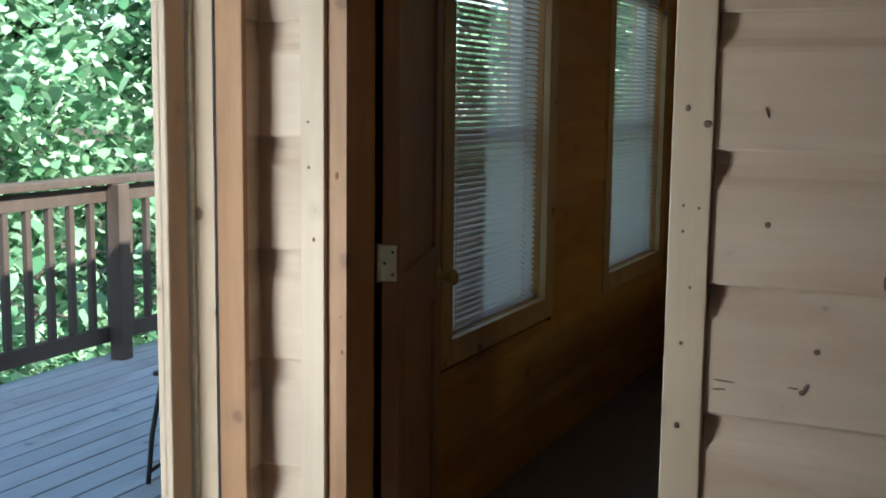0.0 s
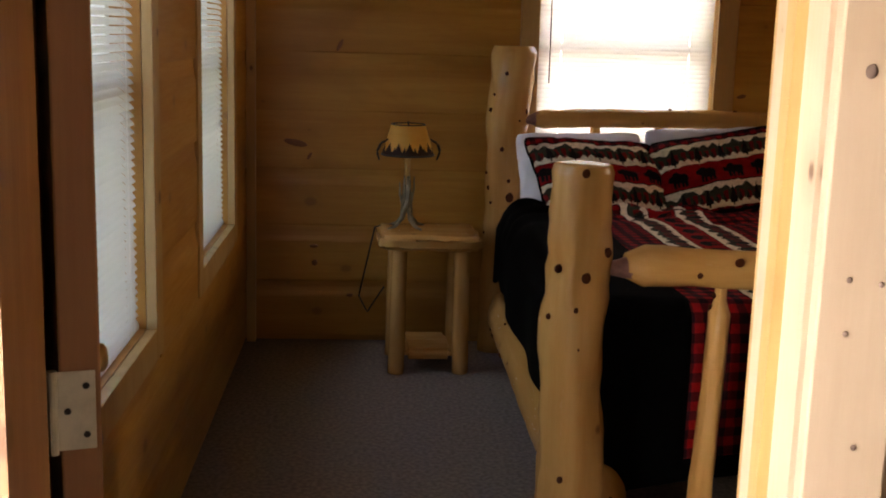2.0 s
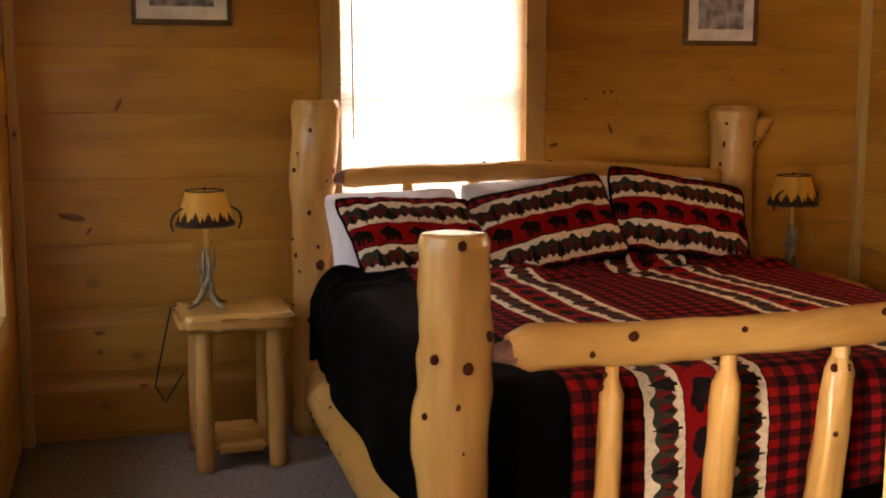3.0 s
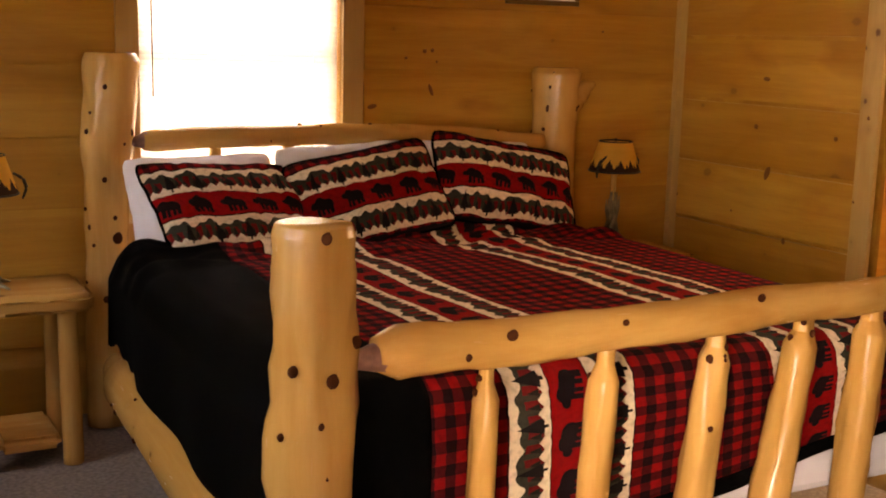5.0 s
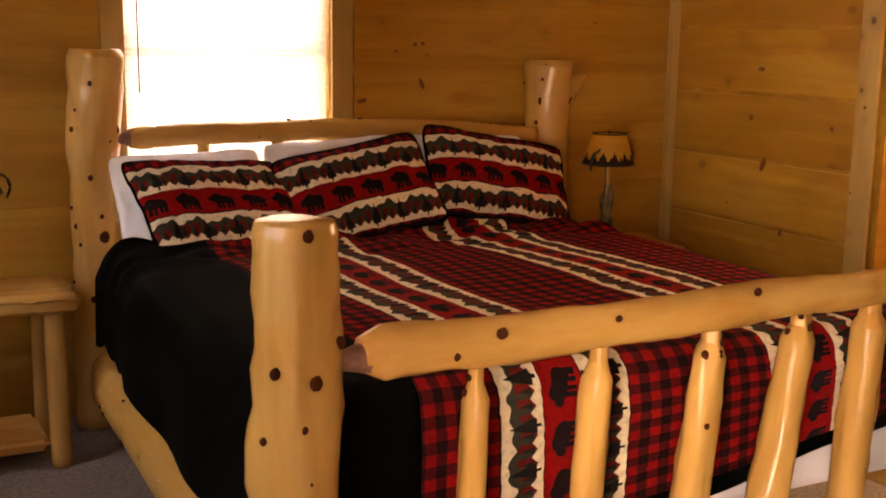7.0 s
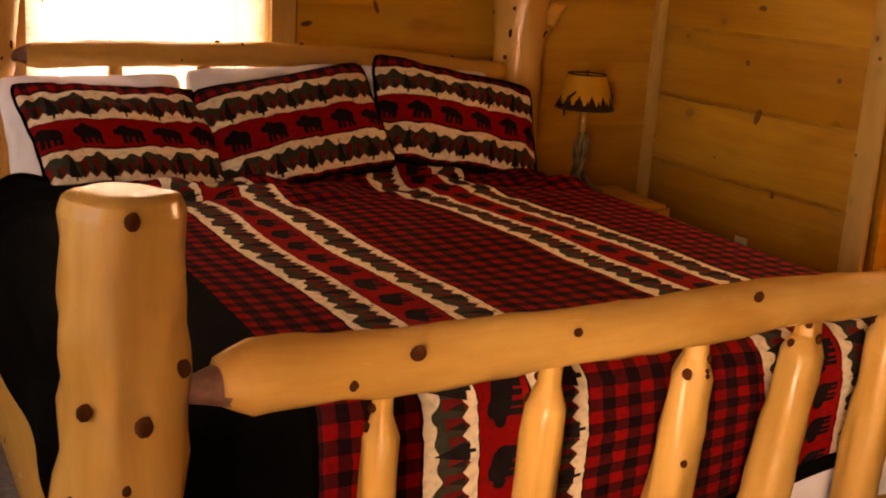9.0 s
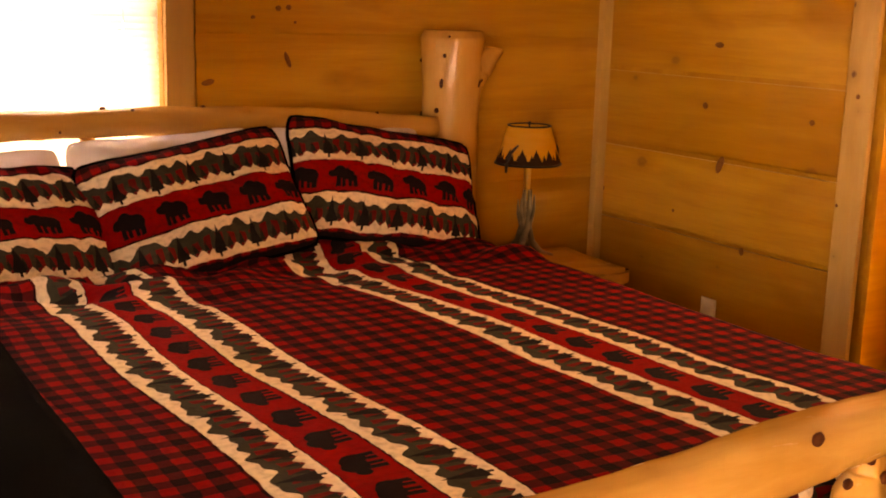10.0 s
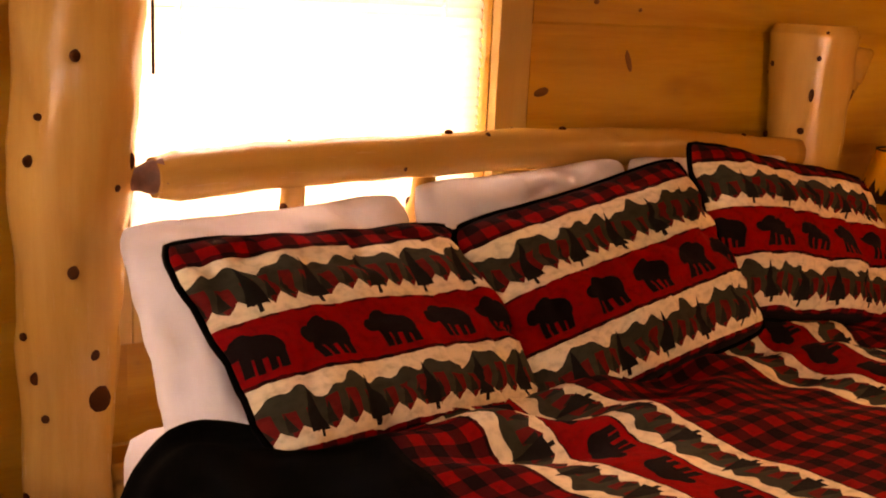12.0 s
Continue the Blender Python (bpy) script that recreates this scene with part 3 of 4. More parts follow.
# ---- windows and blinds ----
def window(name, axis, wall, out, a0, a1, z0, z1, n_label):
    """A double-hung window in an opening, cased inside, with a closed slatted blind hung in it."""
    wnd = setting(name, n_label, "window")

    def bx(a, b_, d0, d1, lo, hi, bev=0.0):
        """a..b_ along the wall, d0..d1 from its face into the room, lo..hi up."""
        p, q = wall + out * d0, wall + out * d1
        p, q = min(p, q), max(p, q)
        return box(a, p, lo, b_, q, hi, bev) if axis == "x" else box(p, a, lo, q, b_, hi, bev)
    for a, b_, lo, hi in ((a0 - 0.088, a0 - 0.001, z0 - 0.088, z1 + 0.088), (a1 + 0.001, a1 + 0.095, z0 - 0.088, z1 + 0.088),
                          (a0, a1, z1 + 0.001, z1 + 0.088), (a0, a1, z0 - 0.088, z0 - 0.001)):
        part("casing", bx(a, b_, 0.001, 0.030, lo, hi, 0.003), "pine_trim", wnd)
    d = -0.10
    fr = part("window_frame", bx(a0, a0 + 0.04, d - 0.03, d + 0.02, z0, z1), "vinyl_frame", wnd)
    part("stile", bx(a1 - 0.04, a1, d - 0.03, d + 0.02, z0, z1), "vinyl_frame", wnd)
    for lo in (z0, (z0 + z1) / 2 - 0.02, z1 - 0.04):
        part("rail", bx(a0 + 0.041, a1 - 0.041, d - 0.03, d + 0.02, lo, lo + 0.04), "vinyl_frame", wnd)
    for lo, hi in ((z0 + 0.04, (z0 + z1) / 2 - 0.02), ((z0 + z1) / 2 + 0.02, z1 - 0.04)):
        g = part("pane", bx(a0 + 0.04, a1 - 0.04, d - 0.006, d - 0.002, lo, hi), "glass", wnd)
        g.visible_shadow = False
    # blind
    mid = (a0 + a1) / 2
    bl = thing("window_blind", (mid, wall, z0) if axis == "x" else (wall, mid, z0), "white slatted mini blind lowered and closed", "blind", "window blinds")
    rot = {("x", -1): 0, ("y", 1): 90}[(axis, out)]
    bl.matrix_basis = bl.matrix_basis @ pose(0, 0, 0, 0, 0, rot)
    w2 = (a1 - a0) / 2 - 0.006
    dy = 0.028
    part("headrail", box(-w2, dy - 0.014, z1 - z0 - 0.03, w2, dy + 0.014, z1 - z0, 0.003), "slat_vinyl", bl)
    part("bottom_rail", box(-w2, dy - 0.011, 0.002, w2, dy + 0.011, 0.016, 0.003), "slat_vinyl", bl)
    bm = bmesh.new()
    t = radians(SLAT)
    cuts = [-w2, -w2 + 0.107, -w2 + 0.112, w2 - 0.112, w2 - 0.107, w2]
    for p0, p1 in zip(cuts[::2], cuts[1::2]):
        rows_ = []
        for k in range(5):
            u = (k / 4 - 0.5) * 0.0255
            c_ = 0.0025 * (1 - (k / 2 - 1) ** 2)
            rows_.append([bm.verts.new((x, u * math.cos(t) - c_ * math.sin(t), u * math.sin(t) + c_ * math.cos(t))) for x in (p0, p1)])
        for p, q in zip(rows_, rows_[1:]):
            bm.faces.new((p[0], p[1], q[1], q[0]))
    bmesh.ops.solidify(bm, geom=bm.faces[:], thickness=0.0004)
    me = mesh_of("slat", bm, "slat_vinyl", False)
    z = 0.026
    while z < z1 - z0 - 0.035:
        part("slat", me, "", bl, at=pose(0, dy, z))
        z += 0.0215
    for x in (-w2 + 0.11, w2 - 0.11):
        part("ladder_cord", box(x - 0.0006, dy - 0.0135, 0.01, x + 0.0006, dy - 0.0125, z1 - z0 - 0.02), "slat_vinyl", bl)
    if axis == "x":
        part("wand", log([(-w2 + 0.05, dy - 0.02, z1 - z0 - 0.04), (-w2 + 0.053, dy - 0.02, 0.41)], [0.003, 0.003], 1, 0, 8, 2), "dark_metal", bl, "thin dark tilt wand", True)
    return wnd


SLAT = 64
window("window_1", "x", YH, -1, *HW, "pine-cased window above the headboard")
SLAT = 44
for s in SW:
    window("window_2" if s is SW[0] else "window_3", "y", XL, 1, *s, "tall pine-cased window in the side wall")

# ---- door to the next room ----
frame_b = setting("door_3", "golden pine door frame with pale casing, light behind", "door")
part("jamb", box(XR - 0.01, BD[1] - 0.02, 0, XR + 0.13, BD[1], BD[2]), "pine_board", frame_b)
part("jamb", box(XR - 0.01, BD[0], 0, XR + 0.13, BD[0] + 0.02, BD[2]), "pine_board", frame_b)
part("jamb", box(XR - 0.01, BD[0] + 0.02, BD[2] - 0.02, XR + 0.13, BD[1] - 0.02, BD[2]), "pine_board", frame_b)
part("casing", box(XR - 0.042, BD[1] + 0.012, 0, XR - 0.022, BD[1] + 0.112, BD[2] + 0.09, 0.003), "pine_trim", frame_b)
part("casing", box(XR - 0.042, BD[0] - 0.085, 0, XR - 0.022, BD[0] - 0.003, BD[2] + 0.09, 0.003), "pine_trim", frame_b)
part("casing", box(XR - 0.042, BD[0] - 0.002, BD[2], XR - 0.022, BD[1] + 0.011, BD[2] + 0.09, 0.003), "pine_trim", frame_b)
leaf = thing("bath_door", (XR + 0.112, BD[1] - 0.088, 0.012), "golden pine door swung open into the next room", "door", turn=-4)
L = BD[1] - BD[0] - 0.10
for n, b0 in (("stile", (0, 0, 0, 0.11, 0.035, 2.0)), ("stile", (L - 0.11, 0, 0, L, 0.035, 2.0)), ("rail", (0.111, 0, 0, L - 0.111, 0.035, 0.2)),
              ("rail", (0.111, 0, 0.86, L - 0.111, 0.035, 1.02)), ("rail", (0.111, 0, 1.88, L - 0.111, 0.035, 2.0)),
              ("panel", (0.111, 0.01, 0.2, L - 0.111, 0.025, 0.86)), ("panel", (0.111, 0.01, 1.02, L - 0.111, 0.025, 1.88))):
    part(n, box(*b0, 0.003), "pine_board", leaf)
for z in (0.25, 1.05, 1.8):
    part("hinge", box(-0.012, 0.036, z - 0.045, 0.004, 0.066, z + 0.045, 0.002), "dark_metal", leaf)

# ---- bed ----
bed = thing("log_bed", (1.1, 5.45, 0), "large peeled pine log bed with knotty posts", "bed")
BX, BY = 1.1, 5.45


def P(x, y, z):
    return (x - BX, y - BY, z)


def bed_log(name, pts, radii, seed, mat="pine_log", rough=0.12, steps=28, label=""):
    ob = part(name, log([P(*p) for p in pts], radii, seed, rough, steps=steps), mat, bed, label, True)
    if name in ("foot_spindle", "head_spindle", "side_rail") or seed in (2, 3, 4, 5):
        scatter_knots(ob, [P(*p) for p in pts], radii, {"foot_spindle": 7, "head_spindle": 4}.get(name, 14), seed + 70)
    return ob


fp = bed_log("foot_post", [(0.055, 4.122, 0), (0.058, 4.122, 0.35), (0.050, 4.122, 0.8), (0.056, 4.122, 1.17), (0.056, 4.122, 1.19)], [0.084, 0.082, 0.079, 0.078, 0.070], 1, rough=0.24, label="thick knotty log post, sawn top", steps=44)
fp2 = bed_log("foot_post", [(2.19, 4.335, 0), (2.19, 4.335, 0.8), (2.19, 4.335, 1.17), (2.19, 4.335, 1.195)], [0.086, 0.082, 0.080, 0.070], 2, steps=40)
hp = bed_log("head_post", [(0.155, 6.70, 0), (0.158, 6.70, 0.6), (0.174, 6.70, 1.13), (0.192, 6.70, 1.41), (0.192, 6.70, 1.44)], [0.082, 0.076, 0.098, 0.104, 0.092], 3, rough=0.14, steps=48)
hp2 = bed_log("head_post", [(2.163, 6.70, 0), (2.163, 6.70, 0.9), (2.163, 6.70, 1.2), (2.165, 6.70, 1.385), (2.165, 6.70, 1.41)], [0.10, 0.10, 0.105, 0.112, 0.10], 4, rough=0.09, steps=44)
bed_log("head_rail", [(0.30, 6.655, 1.112), (0.34, 6.655, 1.112), (0.67, 6.655, 1.123), (1.1, 6.655, 1.127), (1.58, 6.655, 1.117), (2.07, 6.655, 1.08)], [0.034, 0.042, 0.043, 0.044, 0.042, 0.036], 5, "pine_log_lying", 0.13, 60)
part("branch_stub", log([P(2.19, 6.67, 1.20), P(2.24, 6.655, 1.285), P(2.285, 6.645, 1.325), P(2.328, 6.635, 1.345)], [0.05, 0.052, 0.036, 0.009], 12, 0.15, 12, 10), "pine_log", hp2, "", True)
part("tenon", log([P(0.115, 4.118, 0.935), P(0.150, 4.118, 0.936), P(0.185, 4.119, 0.938), P(0.222, 4.121, 0.94)], [0.016, 0.022, 0.032, 0.042], 13, 0.25, 12, 9), "end_grain", bed, "dark hewn tenon of the foot rail", True)
part("tenon", log([P(0.25, 6.655, 1.108), P(0.275, 6.655, 1.11), P(0.312, 6.655, 1.112)], [0.020, 0.022, 0.038], 14, 0.2, 10, 6), "end_grain", bed, "dark hewn tenon of the head rail", True)
bed_log("head_rail", [(0.235, 6.70, 0.55), (1.2, 6.70, 0.55), (2.06, 6.70, 0.55)], [0.035, 0.045, 0.035], 6, "pine_log_lying")


def foot_y(x):
    """The footboard stands a little askew to the headboard."""
    return 4.14 + 0.105 * (x - 0.4)


fr = bed_log("foot_rail", [(x, foot_y(x), z) for x, z in ((0.172, 0.942), (0.218, 0.942), (0.47, 0.930), (0.765, 0.925), (0.95, 0.924), (1.17, 0.924), (1.36, 0.922), (1.52, 0.918), (1.8, 0.92), (2.12, 0.925))],
             [0.030, 0.049, 0.050, 0.045, 0.048, 0.048, 0.046, 0.044, 0.044, 0.036], 7, "pine_log_lying", 0.13, 90, "horizontal log with pointed tenon end")
bed_log("foot_rail", [(x, foot_y(x), 0.22) for x in (0.13, 1.1, 2.12)], [0.04, 0.05, 0.04], 8, "pine_log_lying")
SP = ((0.426, 0.410, 0.027), (0.731, 0.698, 0.033), (1.053, 1.003, 0.040), (1.347, 1.255, 0.042), (1.60, 1.56, 0.043), (1.87, 1.85, 0.044))
for i, (x, xb, r) in enumerate(SP):
    y = foot_y(x) + 0.008
    bed_log("foot_spindle", [(xb, y, 0.22), (xb, y, 0.28), (x + (xb - x) * 0.05, y, 0.815), (x, y, 0.85), (x, y, 0.905)], [r * 0.8, r * 1.15, r, r * 0.6, r * 0.55], 20 + i, rough=0.24, steps=44)
for i, x in enumerate((0.586, 0.886, 1.2, 1.5, 1.8)):
    bed_log("head_spindle", [(x, 6.69, 0.56), (x, 6.69, 0.99), (x, 6.685, 1.03), (x, 6.675, 1.11)], [0.040, 0.038, 0.024, 0.022], 30 + i, rough=0.08, steps=26)
bed_log("side_rail", [(0.18, 6.62, 0.24), (0.18, 6.4, 0.235), (0.185, 5.4, 0.225), (0.175, 4.4, 0.225), (0.13, 4.19, 0.23)], [0.06, 0.098, 0.105, 0.10, 0.06], 9, "pine_log_deep", 0.05, 40)
bed_log("side_rail", [(2.16, 6.62, 0.24), (2.15, 5.4, 0.225), (2.17, 4.41, 0.225)], [0.05, 0.10, 0.05], 10, "pine_log_deep", 0.05, 40)
for x, z, s in ((0.049, 1.176, 0.010), (0.116, 0.982, 0.011), (-0.003, 0.942, 0.010), (0.062, 0.924, 0.012), (0.041, 0.844, 0.007), (-0.018, 0.819, 0.007), (0.055, 0.747, 0.011), (0.066, 0.543, 0.010), (0.023, 0.411, 0.008), (0.074, 0.408, 0.016)):
    q = (x - 0.054) / 0.08
    add_knot(fp, P(x, 4.122 - 0.079 * math.sqrt(max(0.05, 1 - q * q)), z), s)
for x, z, s in ((0.187, 1.222, 0.012), (0.190, 0.748, 0.020), (0.154, 1.317, 0.009), (0.091, 1.150, 0.009), (0.242, 1.146, 0.019), (0.182, 0.827, 0.009), (0.095, 0.790, 0.010), (0.145, 0.973, 0.010), (0.143, 0.513, 0.012)):
    q = (x - 0.172) / 0.096
    add_knot(hp, P(x, 6.70 - (0.096 if z > 0.9 else 0.080) * math.sqrt(max(0.05, 1 - q * q)), z), s)
for x, z, s in ((2.085, 1.232, 0.013), (2.215, 1.236, 0.012)):
    add_knot(hp2, P(x, 6.70 - 0.10 * (0.66 if x < 2.1 else 0.88), z), s, tall=1.5)
for x, z, s in ((0.453, 0.957, 0.013), (0.351, 0.926, 0.010), (0.740, 0.950, 0.008), (1.139, 0.962, 0.011)):
    add_knot(fr, P(x, foot_y(x) - 0.046, z), s, tall=0.9)

mattress = thing("mattress", (1.1, 5.5, 0.3), "deep mattress and box spring under the bedspread", "mattress")
part("box_spring", box(-0.92, -1.02, 0.0, 0.92, 1.0, 0.2, 0.03), "white_linen", mattress)
part("top_mattress", box(-0.93, -1.03, 0.205, 0.93, 1.03, 0.44, 0.06), "white_linen", mattress, smooth=True)


def cloth_height(x, y):
    """The bedspread's small folds."""
    n1 = noise.noise(Vector((x * 2.2, y * 1.6, 3)))
    n2 = noise.noise(Vector((x * 7, y * 5, 8)))
    n3 = noise.noise(Vector((x * 5 + y * 2, y * 9, 4)))
    near = max(0.0, min(1.0, (y - 5.75) / 0.35))
    return 0.010 * n1 + 0.004 * n2 + near * (0.050 * n3 + 0.022 * n2)


def bedspread(want):
    """A sheet draped over the mattress, hanging down at the foot and both sides."""
    X0, X1, Y0, Y1, ZT = 0.135, 2.04, 4.42, 6.36, 0.775
    bm = bmesh.new()
    uv = bm.loops.layers.uv.new("UVMap")
    NU, NV = 150, 150
    hang_l, hang_f = 0.44, 0.44
    grid, tex_ = {}, {}
    for i in range(NU + 1):
        for j in range(NV + 1):
            u = -hang_l + (X1 - X0 + 2 * hang_l) * i / NU
            v = -hang_f + (Y1 - Y0 + hang_f) * j / NV
            over_l, over_r, over_f = max(0, -u), max(0, u - (X1 - X0)), max(0, -v)
            cu, cv = min(max(u, 0), X1 - X0), max(v, 0)
            x, y = X0 + cu, Y0 + cv
            z = ZT + cloth_height(x, y)
            # a rounded shoulder at each edge
            rim = 0.07
            e = min(cu, X1 - X0 - cu, cv)
            if e < rim:
                z -= rim * 0.6 * (1 - e / rim) ** 2
            fall = over_l + over_r
            if over_f and fall:
                # the corner folds over itself
                k = max(over_f * (0.545 - 0.163 * x) / 0.44, fall * 1.1)
                z -= k
                x += (-1 if over_l else 1) * (0.02 + 0.03 * min(1, over_f / 0.2) * (1 - over_f / 0.45))
                y -= 0.02 + 0.03 * min(1, fall / 0.2) * (1 - fall / 0.6)
            elif fall:
                k = fall
                if over_l:
                    # the left edge hangs lower towards the foot
                    k *= 0.72 + 0.14 * max(0.0, min(1.0, (6.36 - y) / 1.0))
                    x -= 0.03 * min(1, fall / 0.1) + 0.012 * math.sin(y * 9.0) * fall / 0.4
                else:
                    x += 0.03 * min(1, fall / 0.1)
                z -= k
            elif over_f:
                z -= over_f * (0.545 - 0.163 * x) / 0.44
                y -= 0.02 * min(1, over_f / 0.1) + 0.008 * math.sin(x * 11) * over_f / 0.3
            grid[i, j] = bm.verts.new((x, y, z))
            yy = Y0 + max(v, 0.0)
            left = max(0.0, min(1.0, (1.25 - u) / 0.6))
            shift = left * (0.042 + (yy - 5.5) * 0.035) + (1 - left) * (yy - 5.45) * 0.06
            wave = 0.008 * math.sin(yy * 7.0 + u * 3) + 0.06 * max(0.0, yy - 5.8) * math.sin(yy * 19 + u * 4)
            tex_[i, j] = (u - 0.02 + shift + wave, v + hang_f)
    for i in range(NU):
        for j in range(NV):
            k = [(i, j), (i + 1, j), (i + 1, j + 1), (i, j + 1)]
            mu = -hang_l + (X1 - X0 + 2 * hang_l) * i / NU
            if (mu < 0.285 or mu > 1.95 or j < 4) != (want == "border"):
                continue
            f = bm.faces.new([grid[q] for q in k])
            for l, q in zip(f.loops, k):
                l[uv].uv = tex_[q]
    bmesh.ops.delete(bm, geom=[v for v in bm.verts if not v.link_faces], context="VERTS")
    return bm


spread = thing("bedspread", (0, 0, 0), "red and black plaid fleece bedspread with bear and tree bands", "bedspread")
for ob in (part("patterned_panel", bedspread("panel"), "spread_fleece", spread, "", True),
           part("black_border", bedspread("border"), "black_fleece", spread, "plain black fleece border", True)):
    thick = ob.modifiers.new("thickness", "SOLIDIFY")
    thick.thickness, thick.offset = 0.008, -1


def pillow(w, h, thick, seed, shear=0.0):
    bm = bmesh.new()
    uv = bm.loops.layers.uv.new("UVMap")
    N = 40
    for side in (1, -1):
        g = {}
        for i in range(N + 1):
            for j in range(N + 1):
                a, c = i / N * 2 - 1, j / N * 2 - 1
                puff = (max(0, 1 - abs(a) ** 3.2) * max(0, 1 - abs(c) ** 3.2)) ** 0.55
                x = a * w / 2 * (1 - 0.045 * (1 - abs(c)) * abs(a) ** 2 * 1.0)
                x -= shear * c * h / 2
                y = c * h / 2 * (1 - 0.06 * (1 - abs(a) ** 2) * abs(c) ** 2)
                corner = 1 - 0.07 * (a * c) ** 6
                x, y = x * corner, y * corner
                z = side * thick / 2 * puff * (1 + 0.16 * noise.noise(Vector((a * 1.7 + seed, c * 1.7, side)))) + 0.012 * noise.noise(Vector((a * 4, c * 4 + seed, 5)))
                z -= side * 0.016 * min(1, puff * 2) * max(0, 1 - 4.5 * abs(noise.noise(Vector((a * 2.6 + c * 1.2 + seed * 3, c * 1.5 - a * 0.6, side + 3)))))
                if side == -1 and (i in (0, N) or j in (0, N)):
                    z = None
                g[i, j] = (x, y, z)
        if side == 1:
            top = {k: bm.verts.new(p) for k, p in g.items()}
            cur = top
        else:
            cur = {k: top[k] if p[2] is None else bm.verts.new(p) for k, p in g.items()}
        for i in range(N):
            for j in range(N):
                ks = [(i, j), (i + 1, j), (i + 1, j + 1), (i, j + 1)]
                f = bm.faces.new([cur[k] for k in ks])
                for l, k in zip(f.loops, ks):
                    l[uv].uv = (k[0] / N * w + seed * 0.31, (1 - k[1] / N) * 0.5)
    return bm


def lay_pillow(name, place, tilt, lean, turn, size, mat, label, seed, shear=0.0):
    ob = part(name, pillow(*size, seed, shear), mat, None, "", True)
    if name == "pillow_sham":
        w_, h_ = size[0] / 2, size[1] / 2
        loop = []
        for k in range(81):
            s = k / 80 * 4
            a, c = [(-1 + 2 * (s % 1), -1), (1, -1 + 2 * (s % 1)), (1 - 2 * (s % 1), 1), (-1, 1 - 2 * (s % 1))][min(int(s), 3)] if s < 4 else (-1, -1)
            corner = 1 - 0.07 * (a * c) ** 6
            loop.append((corner * (a * w_ * (1 - 0.045 * (1 - abs(c)) * abs(a) ** 2) - shear * c * h_), corner * c * h_ * (1 - 0.06 * (1 - abs(a) ** 2) * abs(c) ** 2), 0.012 * noise.noise(Vector((a * 4, c * 4 + seed, 5)))))
        part("piping", log(loop, [0.006] * 81, seed, 0, 6, 160), "black_fleece", ob, "black piped edge", True)
    ob.matrix_basis = pose(*place, tilt, lean, turn)
    return tagged(ob, label, "pillow", "pillows on the bed")


lay_pillow("pillow", (0.50, 6.49, 0.86), 64, -1, 5, (0.60, 0.46, 0.17), "white_linen", "white cotton pillow propped on the headboard", 1)
lay_pillow("pillow", (1.09, 6.52, 0.90), 66, -3, 0, (0.58, 0.44, 0.15), "white_linen", "white cotton pillow propped on the headboard", 2)
lay_pillow("pillow", (1.68, 6.53, 0.90), 66, 2, 0, (0.60, 0.44, 0.15), "white_linen", "white cotton pillow propped on the headboard", 3)
lay_pillow("pillow_sham", (0.555, 6.35, 0.885), 50, 2, 3, (0.60, 0.40, 0.15), "sham_fleece", "red pillow sham with black bears and pine trees", 4, 0.22)
lay_pillow("pillow_sham", (1.10, 6.33, 0.915), 54, -10, 0, (0.62, 0.42, 0.15), "sham_fleece", "red pillow sham with black bears and pine trees", 5)
lay_pillow("pillow_sham", (1.72, 6.36, 0.935), 56, 10, -3, (0.66, 0.42, 0.15), "sham_fleece", "red pillow sham with black bears and pine trees", 6)


# ---- nightstands and lamps ----
def nightstand(place, turn, label, w=0.45):
    st = thing("nightstand", place, label, "nightstand", "nightstands beside the bed", turn=turn)
    bm = box(-w / 2, -0.20, 0.555, w / 2, 0.20, 0.62, 0.0)
    bmesh.ops.subdivide_edges(bm, edges=bm.edges[:], cuts=5, use_grid_fill=True)
    bmesh.ops.bevel(bm, geom=[e for e in bm.edges if e.calc_face_angle(0) > 1], offset=0.02, segments=3, affect="EDGES")
    for v in bm.verts:
        v.co += Vector((1, 1, 0)) * 0.014 * noise.noise(v.co * 6) + Vector((0, 0, 0.006 * noise.noise(v.co * 9)))
    part("tabletop", bm, "pine_log_lying", st, smooth=True)
    for k, (x, y) in enumerate(((0.085 - w / 2, -0.145), (w / 2 - 0.085, -0.145), (0.085 - w / 2, 0.145), (w / 2 - 0.085, 0.145))):
        part("leg", log([(x * 1.02, y * 1.02, 0), (x, y, 0.3), (x * 0.98, y * 0.98, 0.565)], [0.036, 0.036, 0.033], 40 + k, 0.07, 16, 20), "pine_log", st, "", True)
    bm = box(0.12 - w / 2, -0.16, 0.06, w / 2 - 0.12, 0.16, 0.11)
    bmesh.ops.bevel(bm, geom=bm.edges[:], offset=0.018, segments=3, affect="EDGES")
    part("shelf", bm, "pine_log_lying", st)
    return st


nightstand((-0.19, 6.45, 0), 2, "small peeled log nightstand beside the bed")
nightstand((2.45, 6.42, 0), -2, "small peeled log nightstand in the corner", 0.37)


